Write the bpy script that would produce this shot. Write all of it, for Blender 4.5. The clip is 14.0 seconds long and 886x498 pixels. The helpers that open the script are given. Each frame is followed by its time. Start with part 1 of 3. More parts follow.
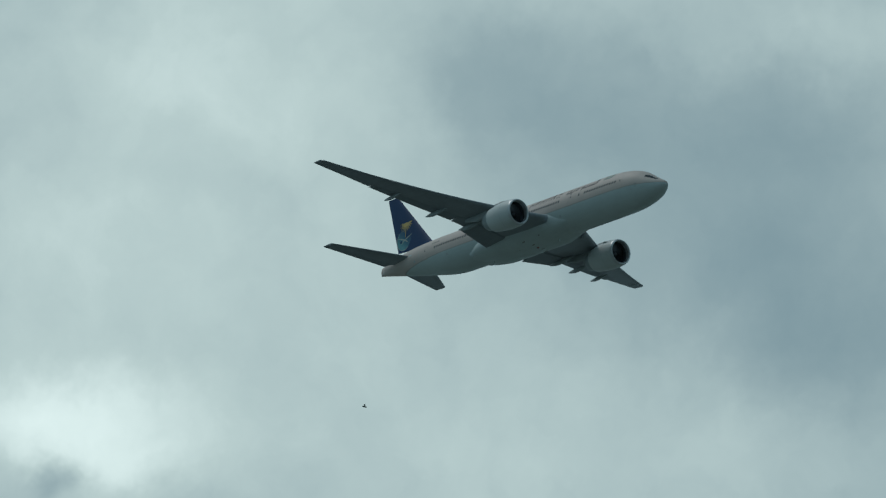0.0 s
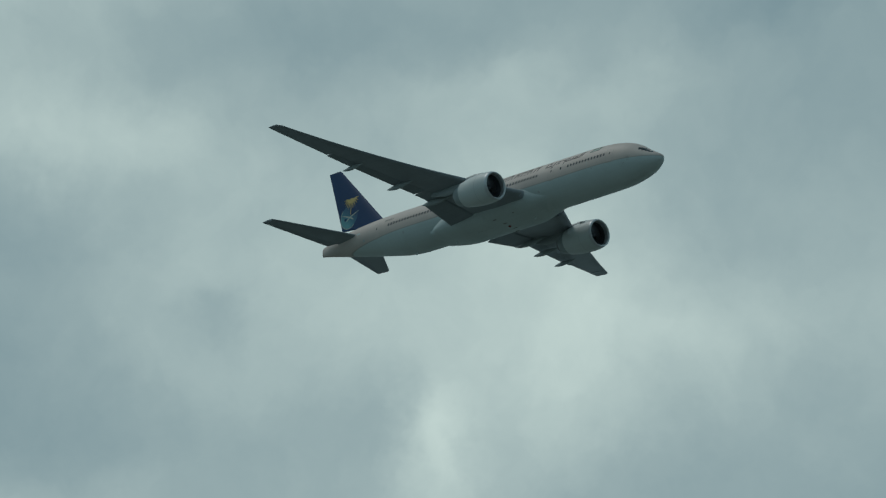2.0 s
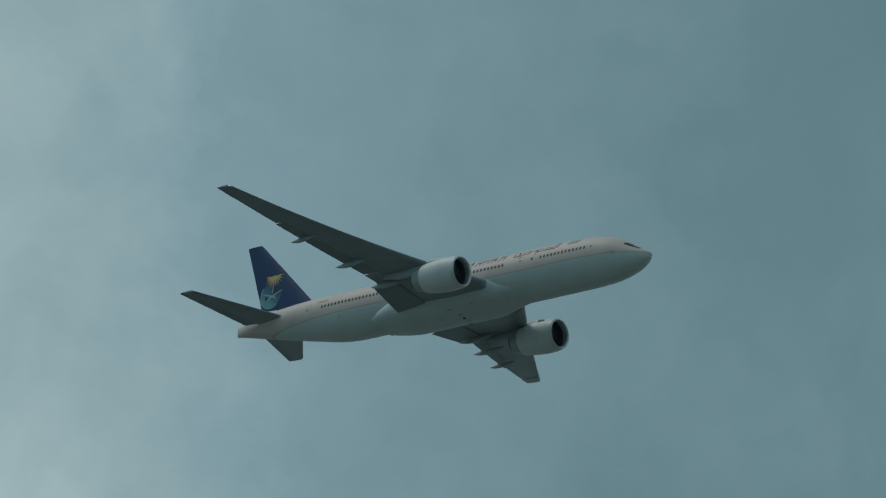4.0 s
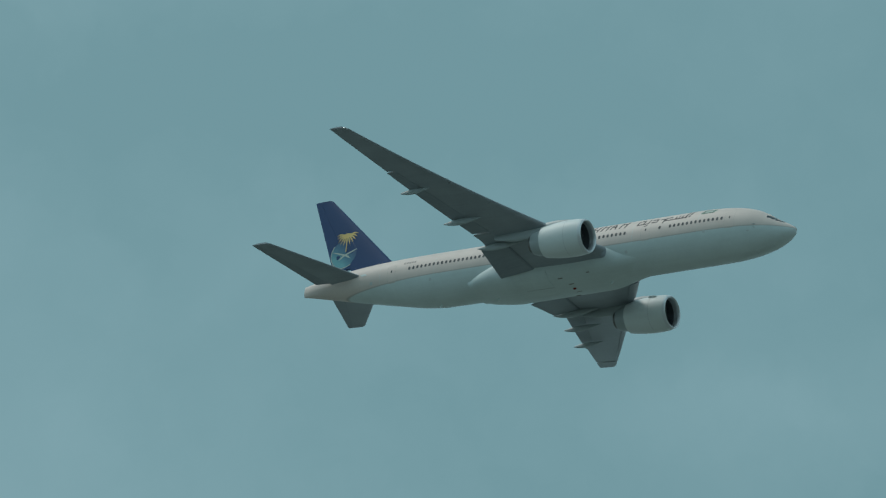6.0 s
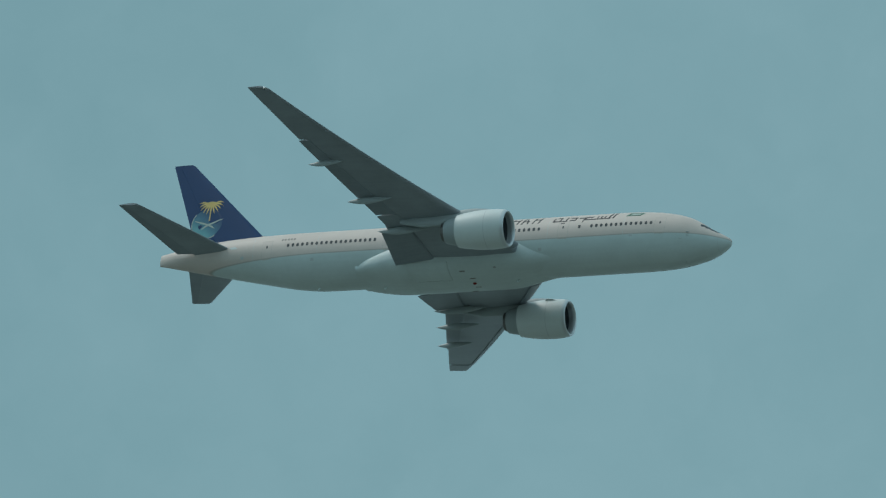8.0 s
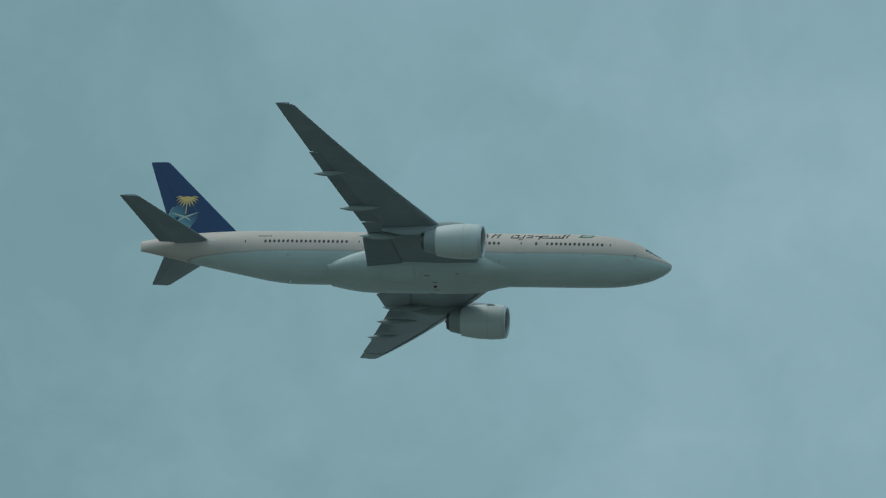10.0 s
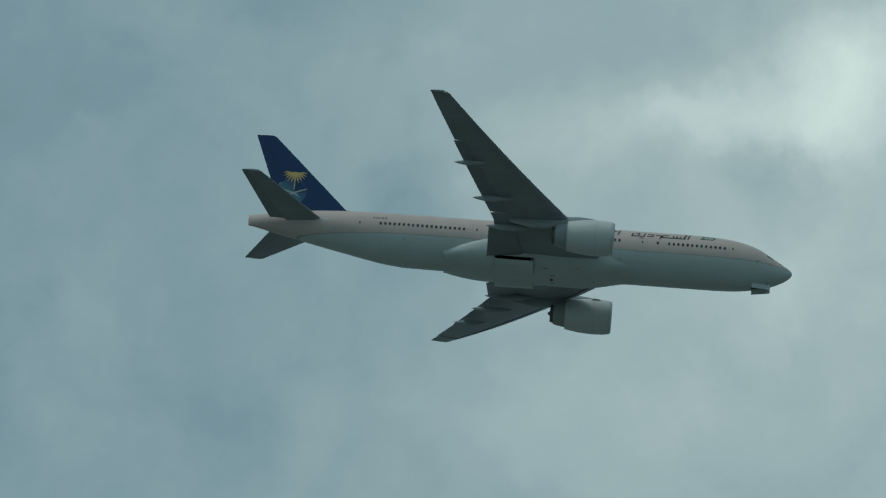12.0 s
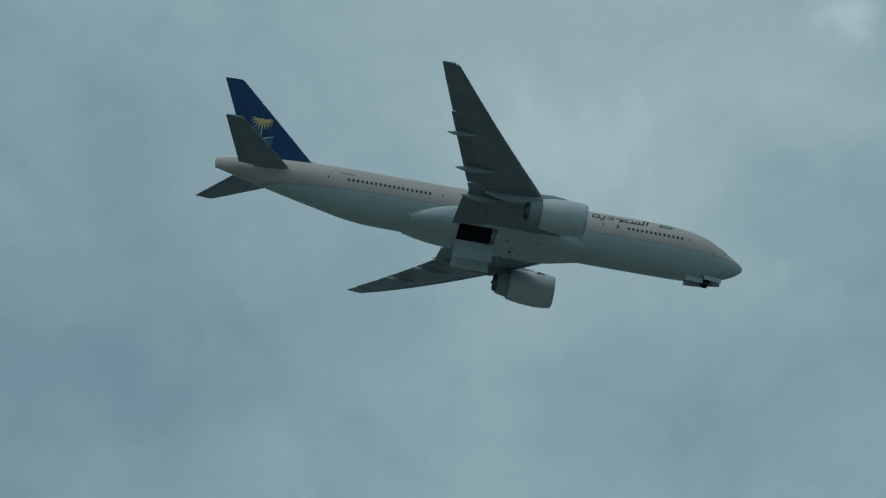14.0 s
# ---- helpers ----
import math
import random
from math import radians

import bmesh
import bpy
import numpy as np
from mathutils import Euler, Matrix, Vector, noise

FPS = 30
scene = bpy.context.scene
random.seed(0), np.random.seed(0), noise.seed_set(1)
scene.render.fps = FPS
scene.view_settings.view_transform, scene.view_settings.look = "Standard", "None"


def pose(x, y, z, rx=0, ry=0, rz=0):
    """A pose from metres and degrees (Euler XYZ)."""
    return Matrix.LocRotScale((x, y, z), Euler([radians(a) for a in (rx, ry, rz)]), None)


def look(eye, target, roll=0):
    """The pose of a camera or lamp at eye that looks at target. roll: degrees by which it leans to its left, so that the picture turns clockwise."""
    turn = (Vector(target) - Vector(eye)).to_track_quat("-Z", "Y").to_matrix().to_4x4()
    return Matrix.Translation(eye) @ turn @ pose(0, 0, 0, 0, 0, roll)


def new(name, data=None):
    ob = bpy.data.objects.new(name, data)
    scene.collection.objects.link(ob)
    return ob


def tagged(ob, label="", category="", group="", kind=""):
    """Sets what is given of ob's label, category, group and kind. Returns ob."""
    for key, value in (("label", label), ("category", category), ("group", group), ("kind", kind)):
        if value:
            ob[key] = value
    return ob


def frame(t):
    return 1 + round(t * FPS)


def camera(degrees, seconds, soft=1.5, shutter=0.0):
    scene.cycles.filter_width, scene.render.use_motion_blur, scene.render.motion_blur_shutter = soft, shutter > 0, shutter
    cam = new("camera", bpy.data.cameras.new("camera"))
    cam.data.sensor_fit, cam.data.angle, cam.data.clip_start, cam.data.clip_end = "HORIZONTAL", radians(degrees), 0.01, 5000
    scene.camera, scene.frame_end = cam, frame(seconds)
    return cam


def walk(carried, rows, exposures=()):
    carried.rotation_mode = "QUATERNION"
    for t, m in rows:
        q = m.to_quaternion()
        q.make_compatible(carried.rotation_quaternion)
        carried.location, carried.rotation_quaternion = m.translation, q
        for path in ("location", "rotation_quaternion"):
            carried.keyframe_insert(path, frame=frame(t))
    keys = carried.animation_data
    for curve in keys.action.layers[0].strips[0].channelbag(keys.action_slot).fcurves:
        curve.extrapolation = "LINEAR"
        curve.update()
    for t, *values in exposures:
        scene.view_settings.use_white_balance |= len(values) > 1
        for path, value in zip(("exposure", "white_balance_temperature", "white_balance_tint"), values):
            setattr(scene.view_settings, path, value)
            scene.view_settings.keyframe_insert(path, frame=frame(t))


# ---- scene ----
# ---- the camera and its walk ----
AIM = [
    (0.0, 114.885, 0.109, 49.622),
    (0.5, 115.038, 0.031, 48.666),
    (1.0, 115.310, 0.283, 47.130),
    (1.5, 115.414, 0.319, 46.085),
    (2.0, 115.418, 0.981, 45.140),
    (2.5, 115.792, 1.084, 44.196),
    (3.0, 116.036, 0.757, 42.230),
    (3.2, 116.287, 0.493, 41.270),
    (5.3, 117.452, -0.967, 32.385),
    (5.5, 117.516, -0.713, 31.695),
    (6.0, 117.928, -0.548, 29.826),
    (6.5, 118.136, -0.910, 27.174),
    (7.0, 118.365, -1.161, 24.678),
    (7.5, 118.282, -1.022, 22.492),
    (8.0, 118.339, -1.066, 19.663),
    (8.2, 118.405, -0.925, 18.661),
    (10.3, 117.734, 0.486, 7.790),
    (10.5, 117.694, 0.675, 7.287),
    (11.0, 117.371, 0.620, 5.252),
    (11.5, 117.134, 0.656, 2.281),
    (12.0, 116.455, 0.843, 0.105),
    (12.5, 116.115, 0.528, -2.386),
    (13.0, 115.643, 0.549, -4.907),
    (13.5, 115.139, -0.150, -7.862),
    (14.0, 114.412, -0.518, -10.640),
]
FLIGHT = [
    (0.0, -965.43, 864.04, 613.30),
    (0.5, -924.84, 860.68, 603.15),
    (1.0, -884.51, 857.60, 592.76),
    (1.5, -844.27, 855.25, 582.22),
    (2.0, -803.80, 853.59, 571.76),
    (2.5, -762.93, 852.70, 561.77),
    (3.0, -721.56, 852.83, 552.79),
    (3.2, -704.70, 853.13, 549.59),
    (5.3, -516.77, 864.07, 529.88),
    (5.5, -499.34, 864.12, 527.75),
    (6.0, -456.25, 863.47, 522.37),
    (6.5, -413.77, 862.24, 516.64),
    (7.0, -371.38, 861.17, 509.64),
    (7.5, -328.36, 860.13, 500.90),
    (8.0, -285.46, 859.21, 491.66),
    (8.2, -269.07, 858.68, 488.46),
    (10.3, -106.23, 1041.86, 550.32),
    (10.5, -89.50, 1042.67, 547.86),
    (11.0, -45.12, 1041.96, 538.09),
    (11.5, 0.52, 1043.11, 527.83),
    (12.0, 45.83, 1044.70, 518.10),
    (12.5, 91.26, 1046.88, 509.25),
    (13.0, 137.02, 1049.40, 501.58),
    (13.5, 182.98, 1051.57, 495.06),
    (14.0, 229.02, 1053.75, 489.04),
]
ATTITUDE = (-1.540, 5.557, 0.000)
LENS = 5.000
SECONDS = 14.0
cam = camera(LENS, SECONDS, soft=1.25)
EYE = (0.0, 0.0, 1.6)
# seconds, stops, white balance
EXPOSURES = [(0.0, -0.58, 6250), (1.0, -0.60, 6350), (2.0, -0.55, 6500), (3.2, -0.53, 6480), (5.3, 0.28, 6600), (6.2, 0.45, 6600), (7.2, 0.52, 6550), (8.2, 0.50, 6540), (10.3, 0.21, 6580), (11.2, 0.07, 6550), (12.5, -0.47, 6480), (14.0, -0.47, 6180)]
walk(cam, [(t, pose(*EYE, rx, ry, rz)) for t, rx, ry, rz in AIM], EXPOSURES)

# ---- sky, sun and large light ----
SUN_ELEVATION, SUN_AZIMUTH = 62.0, 203.0


def direction(az, el):
    a, e = radians(az), radians(el)
    return Vector((math.cos(a) * math.cos(e), math.sin(a) * math.cos(e), math.sin(e)))


class Nodes:
    """Short hand for building a node tree."""

    def __init__(self, tree):
        self.tree = tree
        tree.nodes.clear()

    def add(self, kind, **settings):
        n = self.tree.nodes.new(kind)
        for key, value in settings.items():
            if key in ("operation", "blend_type", "data_type", "interpolation_type"):
                setattr(n, key, value)
            elif key == "values":
                for name, v in value.items():
                    n.inputs[name].default_value = v
        return n

    def link(self, a, b):
        self.tree.links.new(a, b)

    def math(self, op, a, b=0.0, c=0.0, clamp=False):
        n = self.tree.nodes.new("ShaderNodeMath")
        n.operation, n.use_clamp = op, clamp
        for i, v in enumerate((a, b, c)):
            if isinstance(v, (int, float)):
                n.inputs[i].default_value = v
            else:
                self.link(v, n.inputs[i])
        return n.outputs[0]

    def vector(self, op, a, b=(0, 0, 0)):
        n = self.tree.nodes.new("ShaderNodeVectorMath")
        n.operation = op
        for i, v in enumerate((a, b)):
            if isinstance(v, (tuple, Vector)):
                n.inputs[i].default_value = v
            else:
                self.link(v, n.inputs[i])
        return n.outputs["Value"] if op in ("DOT_PRODUCT", "LENGTH", "DISTANCE") else n.outputs[0]

    def noise(self, vec, scale, detail=4.0, rough=0.55, distortion=0.0):
        n = self.tree.nodes.new("ShaderNodeTexNoise")
        n.inputs["Scale"].default_value, n.inputs["Detail"].default_value = scale, detail
        n.inputs["Roughness"].default_value, n.inputs["Distortion"].default_value = rough, distortion
        if vec is not None:
            self.link(vec, n.inputs["Vector"])
        return n

    def ramp(self, value, stops):
        n = self.tree.nodes.new("ShaderNodeValToRGB")
        while len(n.color_ramp.elements) < len(stops):
            n.color_ramp.elements.new(0.5)
        for e, (p, c) in zip(n.color_ramp.elements, stops):
            e.position, e.color = p, (*c, 1)
        self.link(value, n.inputs[0])
        return n.outputs[0]

    def mix(self, fac, a, b, blend="MIX"):
        n = self.tree.nodes.new("ShaderNodeMix")
        n.data_type, n.blend_type = "RGBA", blend
        for i, v in ((0, fac), (6, a), (7, b)):
            if isinstance(v, (int, float)):
                n.inputs[i].default_value = v
            elif isinstance(v, tuple):
                n.inputs[i].default_value = (*v, 1)
            else:
                self.link(v, n.inputs[i])
        return n.outputs[2]


# single cloud masses by bank: azimuth, elevation, half width, half height in degrees, weight (below zero: a gap of clear sky)
BROAD_COVER = [
    (140.0, 26.0, 5.5, 14.0, 0.40), (131.0, 26.0, 3.0, 12.0, 0.17), (118.0, 27.0, 9.0, 14.0, -0.33), (104.0, 27.0, 6.0, 14.0, -0.15),
    (87.5, 26.0, 3.2, 10.0, 0.19), (79.0, 25.0, 3.0, 10.0, 0.20),
]
BRIGHT_BANK = [
    (141.28, 25.84, 0.96, 0.48, 0.12), (142.10, 23.92, 1.05, 0.29, 0.24), (141.50, 23.64, 0.58, 0.19, 0.12), (142.01, 23.57, 0.16, 0.14, -0.20),
    (137.92, 25.64, 1.05, 0.45, -0.15), (139.16, 25.91, 0.64, 0.38, -0.10), (141.80, 24.84, 0.96, 0.48, 0.10), (137.10, 26.07, 0.64, 0.26, 0.10),
    (137.78, 24.78, 1.05, 0.61, -0.18), (137.00, 24.30, 0.64, 0.38, -0.10), (139.30, 25.30, 0.70, 1.10, -0.05), (138.10, 24.00, 1.00, 0.40, 0.05),
]
TOWER_BANK = [
    (135.51, 26.63, 1.34, 0.26, -0.10), (134.74, 24.42, 0.19, 0.30, 0.19), (134.74, 24.05, 0.35, 0.22, 0.12), (134.03, 24.50, 0.73, 0.48, 0.11),
    (134.01, 25.27, 1.12, 0.80, 0.10), (135.18, 25.03, 0.80, 0.48, 0.06), (136.06, 25.10, 0.32, 0.19, -0.08), (133.58, 27.07, 1.60, 0.29, -0.06),
    (134.00, 26.34, 0.83, 0.38, 0.10), (133.16, 24.93, 1.05, 0.35, 0.11), (134.11, 25.54, 0.48, 0.38, 0.08), (130.90, 26.79, 0.64, 0.29, 0.05),
    (131.46, 25.20, 0.96, 0.51, 0.12), (132.51, 26.81, 0.64, 0.26, -0.06), (130.20, 24.80, 1.10, 0.70, 0.10), (134.30, 25.60, 1.50, 1.40, 0.03),
]
CLEAR_STRETCH = [
    (122.60, 26.00, 2.80, 0.95, 0.11), (121.66, 28.80, 2.88, 0.51, -0.12), (117.94, 26.98, 0.96, 0.35, 0.12), (116.05, 28.92, 0.70, 0.61, 0.08),
    (94.50, 28.45, 1.60, 0.64, 0.07), (92.20, 26.50, 0.80, 1.00, 0.06), (90.30, 28.10, 0.60, 0.40, -0.10),
]
EAST_BANK = [
    (87.09, 27.41, 0.45, 0.38, 0.20), (87.96, 27.19, 0.64, 0.22, 0.14), (88.23, 25.53, 1.05, 0.38, 0.04), (87.32, 26.21, 0.64, 0.38, 0.08),
    (88.86, 27.02, 0.64, 0.42, 0.08), (86.57, 26.87, 0.80, 0.38, 0.08), (87.68, 26.95, 0.22, 0.19, -0.10), (89.93, 26.63, 0.42, 0.48, -0.10),
    (85.40, 26.40, 0.80, 0.90, 0.02), (83.10, 25.80, 1.00, 1.20, 0.05), (77.15, 25.25, 0.58, 0.35, 0.08), (77.11, 25.79, 0.19, 0.13, 0.14), (78.67, 25.09, 0.80, 0.38, 0.08),
    (80.92, 23.57, 1.60, 0.64, -0.06), (83.22, 26.16, 1.44, 0.48, 0.08), (77.90, 23.50, 1.00, 0.50, -0.07),
]


def build_sky():
    world = bpy.data.worlds.new("sky")
    scene.world = world
    world.use_nodes = True
    g = Nodes(world.node_tree)
    sky = g.add("ShaderNodeTexSky")
    sky.sky_type, sky.sun_disc = "NISHITA", False
    sky.sun_elevation, sky.sun_rotation = radians(SUN_ELEVATION), radians(90 - SUN_AZIMUTH)
    sky.dust_density, sky.air_density, sky.ozone_density = 3.0, 1.0, 1.0
    way = g.add("ShaderNodeTexCoord").outputs["Generated"]
    # soft rolling cover at several sizes
    warp = g.noise(way, 55.0, 5.0, 0.6)
    bent = g.vector("ADD", way, g.vector("MULTIPLY", g.vector("SUBTRACT", warp.outputs["Color"], (0.5, 0.5, 0.5)), (0.016, 0.016, 0.016)))
    big = g.noise(bent, 12.0, 3.0, 0.5).outputs["Fac"]
    mid = g.noise(bent, 42.0, 5.0, 0.52).outputs["Fac"]
    fine = g.noise(bent, 150.0, 4.0, 0.5).outputs["Fac"]
    total = g.math("ADD", g.math("MULTIPLY", g.math("SUBTRACT", big, 0.5), BIG), g.math("MULTIPLY", g.math("SUBTRACT", mid, 0.5), MID))
    total = g.math("ADD", total, g.math("MULTIPLY", g.math("SUBTRACT", fine, 0.5), FINE))
    for az, el, wide, high, weight in BROAD_COVER + BRIGHT_BANK + TOWER_BANK + CLEAR_STRETCH + EAST_BANK:
        c = direction(az, el)
        side = Vector((-math.sin(radians(az)), math.cos(radians(az)), 0))
        up = c.cross(side)
        u = g.math("DIVIDE", g.vector("DOT_PRODUCT", bent, side), math.sin(radians(wide)))
        v = g.math("DIVIDE", g.vector("DOT_PRODUCT", bent, up), math.sin(radians(high)))
        front = g.math("GREATER_THAN", g.vector("DOT_PRODUCT", bent, c), 0.0)
        d2 = g.math("ADD", g.math("MULTIPLY", u, u), g.math("MULTIPLY", v, v))
        bump = g.math("MULTIPLY", g.math("EXPONENT", g.math("MULTIPLY", d2, -1.0)), front)
        total = g.math("MULTIPLY_ADD", bump, weight, total)
    cover = g.math("ADD", total, BASE_COVER, clamp=True)
    shade = g.ramp(cover, CLOUD_RAMP)
    air = g.mix(1.0, sky.outputs[0], AIR_TINT, "MULTIPLY")
    opacity = g.math("ADD", g.math("MULTIPLY", cover, 0.2), 0.8, clamp=True)
    colour = g.mix(opacity, air, shade)
    back = g.add("ShaderNodeBackground")
    back.inputs["Strength"].default_value = SKY_STRENGTH
    g.link(colour, back.inputs["Color"])
    out = g.add("ShaderNodeOutputWorld")
    g.link(back.outputs[0], out.inputs[0])


SKY_STRENGTH = 0.1
BIG, MID, FINE, BASE_COVER = 0.10, 0.20, 0.09, 0.36
AIR_TINT = (0.55, 0.72, 0.62)
CLOUD_RAMP = [(0.0, (1.25, 2.42, 2.67)), (0.2, (1.62, 2.85, 3.16)), (0.4, (2.52, 4.0, 4.55)), (0.6, (4.68, 6.25, 6.40)), (0.8, (7.6, 9.4, 9.0)), (1.0, (11.6, 13.6, 12.9))]
build_sky()

lamp = bpy.data.lights.new("sun", "SUN")
lamp.energy, lamp.angle, lamp.color = 0.9, radians(16), (1.0, 0.97, 0.92)
sun = new("sun", lamp)
sun.matrix_world = look(direction(SUN_AZIMUTH, SUN_ELEVATION) * 900, (0, 0, 0))


# ---- materials ----
def material(name, colour, rough=0.45, metal=0.0, spread=0.06, grain=3.0, relief=0.0, coat=0.0, second=None, level=None, streak=0.0, gloss=0.3):
    """Painted or bare surface with soft blotches and fine grain; second and level: another paint above that height."""
    m = bpy.data.materials.new(name)
    m.use_nodes = True
    g = Nodes(m.node_tree)
    p = g.add("ShaderNodeBsdfPrincipled")
    out = g.add("ShaderNodeOutputMaterial")
    g.link(p.outputs[0], out.inputs[0])
    at = g.add("ShaderNodeTexCoord").outputs["Object"]
    large = g.noise(at, 0.35, 3.0).outputs["Fac"]
    small = g.noise(at, grain, 5.0, 0.6).outputs["Fac"]
    base = colour
    if second:
        xyz = g.add("ShaderNodeSeparateXYZ")
        g.link(at, xyz.inputs[0])
        edge = g.math("MULTIPLY_ADD", g.math("SUBTRACT", xyz.outputs[2], level), 12.0, 0.5, clamp=True)
        base = g.mix(edge, colour, second)
        # a thin tan line where the two paints meet
        off = g.math("ABSOLUTE", g.math("SUBTRACT", xyz.outputs[2], level))
        line = g.math("MULTIPLY_ADD", off, -14.0, 1.15, clamp=True)
        base = g.mix(g.math("MULTIPLY", line, 0.55), base, (0.30, 0.24, 0.205))
    dirt = g.math("ADD", g.math("MULTIPLY", g.math("SUBTRACT", large, 0.5), spread * 2.2), g.math("MULTIPLY", g.math("SUBTRACT", small, 0.5), spread))
    if streak:
        drawn = g.vector("MULTIPLY", at, (0.12, 2.4, 2.4))
        lines = g.noise(drawn, 1.0, 4.0, 0.6).outputs["Fac"]
        dirt = g.math("ADD", dirt, g.math("MULTIPLY", g.math("SUBTRACT", lines, 0.55), streak))
    value = g.math("ADD", dirt, 1.0)
    tone = g.add("ShaderNodeCombineColor")
    for i in range(3):
        g.link(value, tone.inputs[i])
    g.link(g.mix(1.0, base, tone.outputs[0], "MULTIPLY"), p.inputs["Base Color"])
    g.link(g.math("MULTIPLY_ADD", g.math("SUBTRACT", small, 0.5), 0.25, rough), p.inputs["Roughness"])
    p.inputs["Metallic"].default_value = metal
    p.inputs["Specular IOR Level"].default_value = gloss
    p.inputs["Coat Weight"].default_value = coat
    p.inputs["Coat Roughness"].default_value = 0.2
    if relief:
        b = g.add("ShaderNodeBump")
        b.inputs["Strength"].default_value, b.inputs["Distance"].default_value = relief, 0.02
        g.link(small, b.inputs["Height"])
        g.link(b.outputs[0], p.inputs["Normal"])
    return m


BODY = material("two_tone_fuselage_paint", (0.57, 0.64, 0.635), 0.55, spread=0.09, second=(0.63, 0.54, 0.495), level=-0.62, streak=0.12)
FAIRING = material("pale_grey_fairing_paint", (0.56, 0.63, 0.625), 0.55, spread=0.10, streak=0.14)
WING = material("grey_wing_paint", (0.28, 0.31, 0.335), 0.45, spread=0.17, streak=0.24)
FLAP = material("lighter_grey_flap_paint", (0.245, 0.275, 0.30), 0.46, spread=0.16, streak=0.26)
TRACK = material("pale_fairing_paint", (0.34, 0.38, 0.385), 0.42, spread=0.08)
COWL = material("white_cowl_paint", (0.64, 0.68, 0.67), 0.5, spread=0.06, streak=0.08)
LIP = material("bare_inlet_metal", (0.60, 0.62, 0.63), 0.42, 0.6, 0.06)
DARK = material("dark_inlet_lining", (0.075, 0.08, 0.09), 0.6, spread=0.1)
CORE = material("heat_stained_exhaust_metal", (0.16, 0.15, 0.14), 0.45, 0.8, 0.15)
FAN = material("dark_fan_metal", (0.14, 0.145, 0.155), 0.4, 0.6, 0.1)
BLUE = material("deep_blue_fin_paint", (0.007, 0.046, 0.135), 0.5, spread=0.08, coat=0.0)
GOLD = material("gold_emblem_paint", (0.66, 0.49, 0.19), 0.5, spread=0.08)
PALE = material("pale_emblem_paint", (0.40, 0.47, 0.42), 0.4, spread=0.1)
GREEN = material("green_flag_paint", (0.03, 0.12, 0.075), 0.4, spread=0.08)
INK = material("dark_lettering_paint", (0.035, 0.033, 0.036), 0.5, spread=0.08)
GLASS = material("dark_cabin_glass", (0.025, 0.03, 0.035), 0.15, spread=0.05)
SEAM = material("dark_joint_sealant", (0.26, 0.24, 0.22), 0.6, spread=0.1)
JOINT = material("faint_joint", (0.50, 0.45, 0.41), 0.55, spread=0.1)
COWL_JOINT = material("faint_cowl_joint", (0.50, 0.53, 0.53), 0.5, spread=0.08)
RUBBER = material("black_tyre_rubber", (0.025, 0.025, 0.026), 0.7, spread=0.15, grain=12.0)
STEEL = material("painted_gear_steel", (0.42, 0.43, 0.43), 0.4, 0.3, 0.1)
# near-black: the shade inside the wheel wells is put into this colour
WELL = material("shade_dark_well_paint", (0.045, 0.055, 0.065), 0.8, spread=0.15)
CHITIN = material("grey_brown_insect_shell", (0.42, 0.41, 0.39), 0.5, spread=0.1, grain=300.0)
CABIN = material("shaded_cabin_pane", (0.065, 0.07, 0.075), 0.3, spread=0.3, grain=0.9)
BEACON = material("red_lamp_glass", (0.22, 0.03, 0.025), 0.2, spread=0.04)
# ground out of view; tone set for the light it returns to the underside
BOUNCE_GROUND = material("unseen_bounce_ground", (0.125, 0.148, 0.134), 0.85, spread=0.35, grain=0.6, relief=0.3)


def emblem_paint():
    """Teal fading into the fin's blue, from the low rear of the disc to its high front."""
    m = bpy.data.materials.new("fading_teal_emblem_paint")
    m.use_nodes = True
    g = Nodes(m.node_tree)
    p = g.add("ShaderNodeBsdfPrincipled")
    out = g.add("ShaderNodeOutputMaterial")
    g.link(p.outputs[0], out.inputs[0])
    at = g.add("ShaderNodeTexCoord").outputs["Object"]
    along = g.vector("DOT_PRODUCT", g.vector("SUBTRACT", at, (-58.2, 0, 5.35)), (-0.62, 0, -0.78))
    along = g.math("ADD", along, g.math("MULTIPLY", g.math("SUBTRACT", g.noise(at, 1.5).outputs["Fac"], 0.5), 0.8))
    g.link(g.ramp(g.math("MULTIPLY_ADD", along, 0.29, 0.5, clamp=True), [(0.12, (0.007, 0.046, 0.135)), (0.5, (0.03, 0.14, 0.22)), (0.85, (0.10, 0.32, 0.36))]), p.inputs["Base Color"])
    p.inputs["Roughness"].default_value = 0.5
    return m


FIELD = emblem_paint()


# ---- mesh helpers ----
def part(name, bm, mat, parent, label="", smooth=True):
    """Links a bmesh as one mesh object under a thing or a part."""
    bmesh.ops.recalc_face_normals(bm, faces=bm.faces[:])
    mesh = bpy.data.meshes.new(name)
    bm.to_mesh(mesh)
    bm.free()
    mesh.materials.append(mat)
    if smooth:
        mesh.polygons.foreach_set("use_smooth", [True] * len(mesh.polygons))
        mesh.set_sharp_from_angle(angle=radians(38))
    ob = new(name, mesh)
    ob.parent = parent
    return tagged(ob, label) if label else ob


def again(name, mesh, parent, m):
    """One more part on a shared mesh."""
    ob = new(name, mesh)
    ob.parent = parent
    ob.matrix_local = m
    return ob


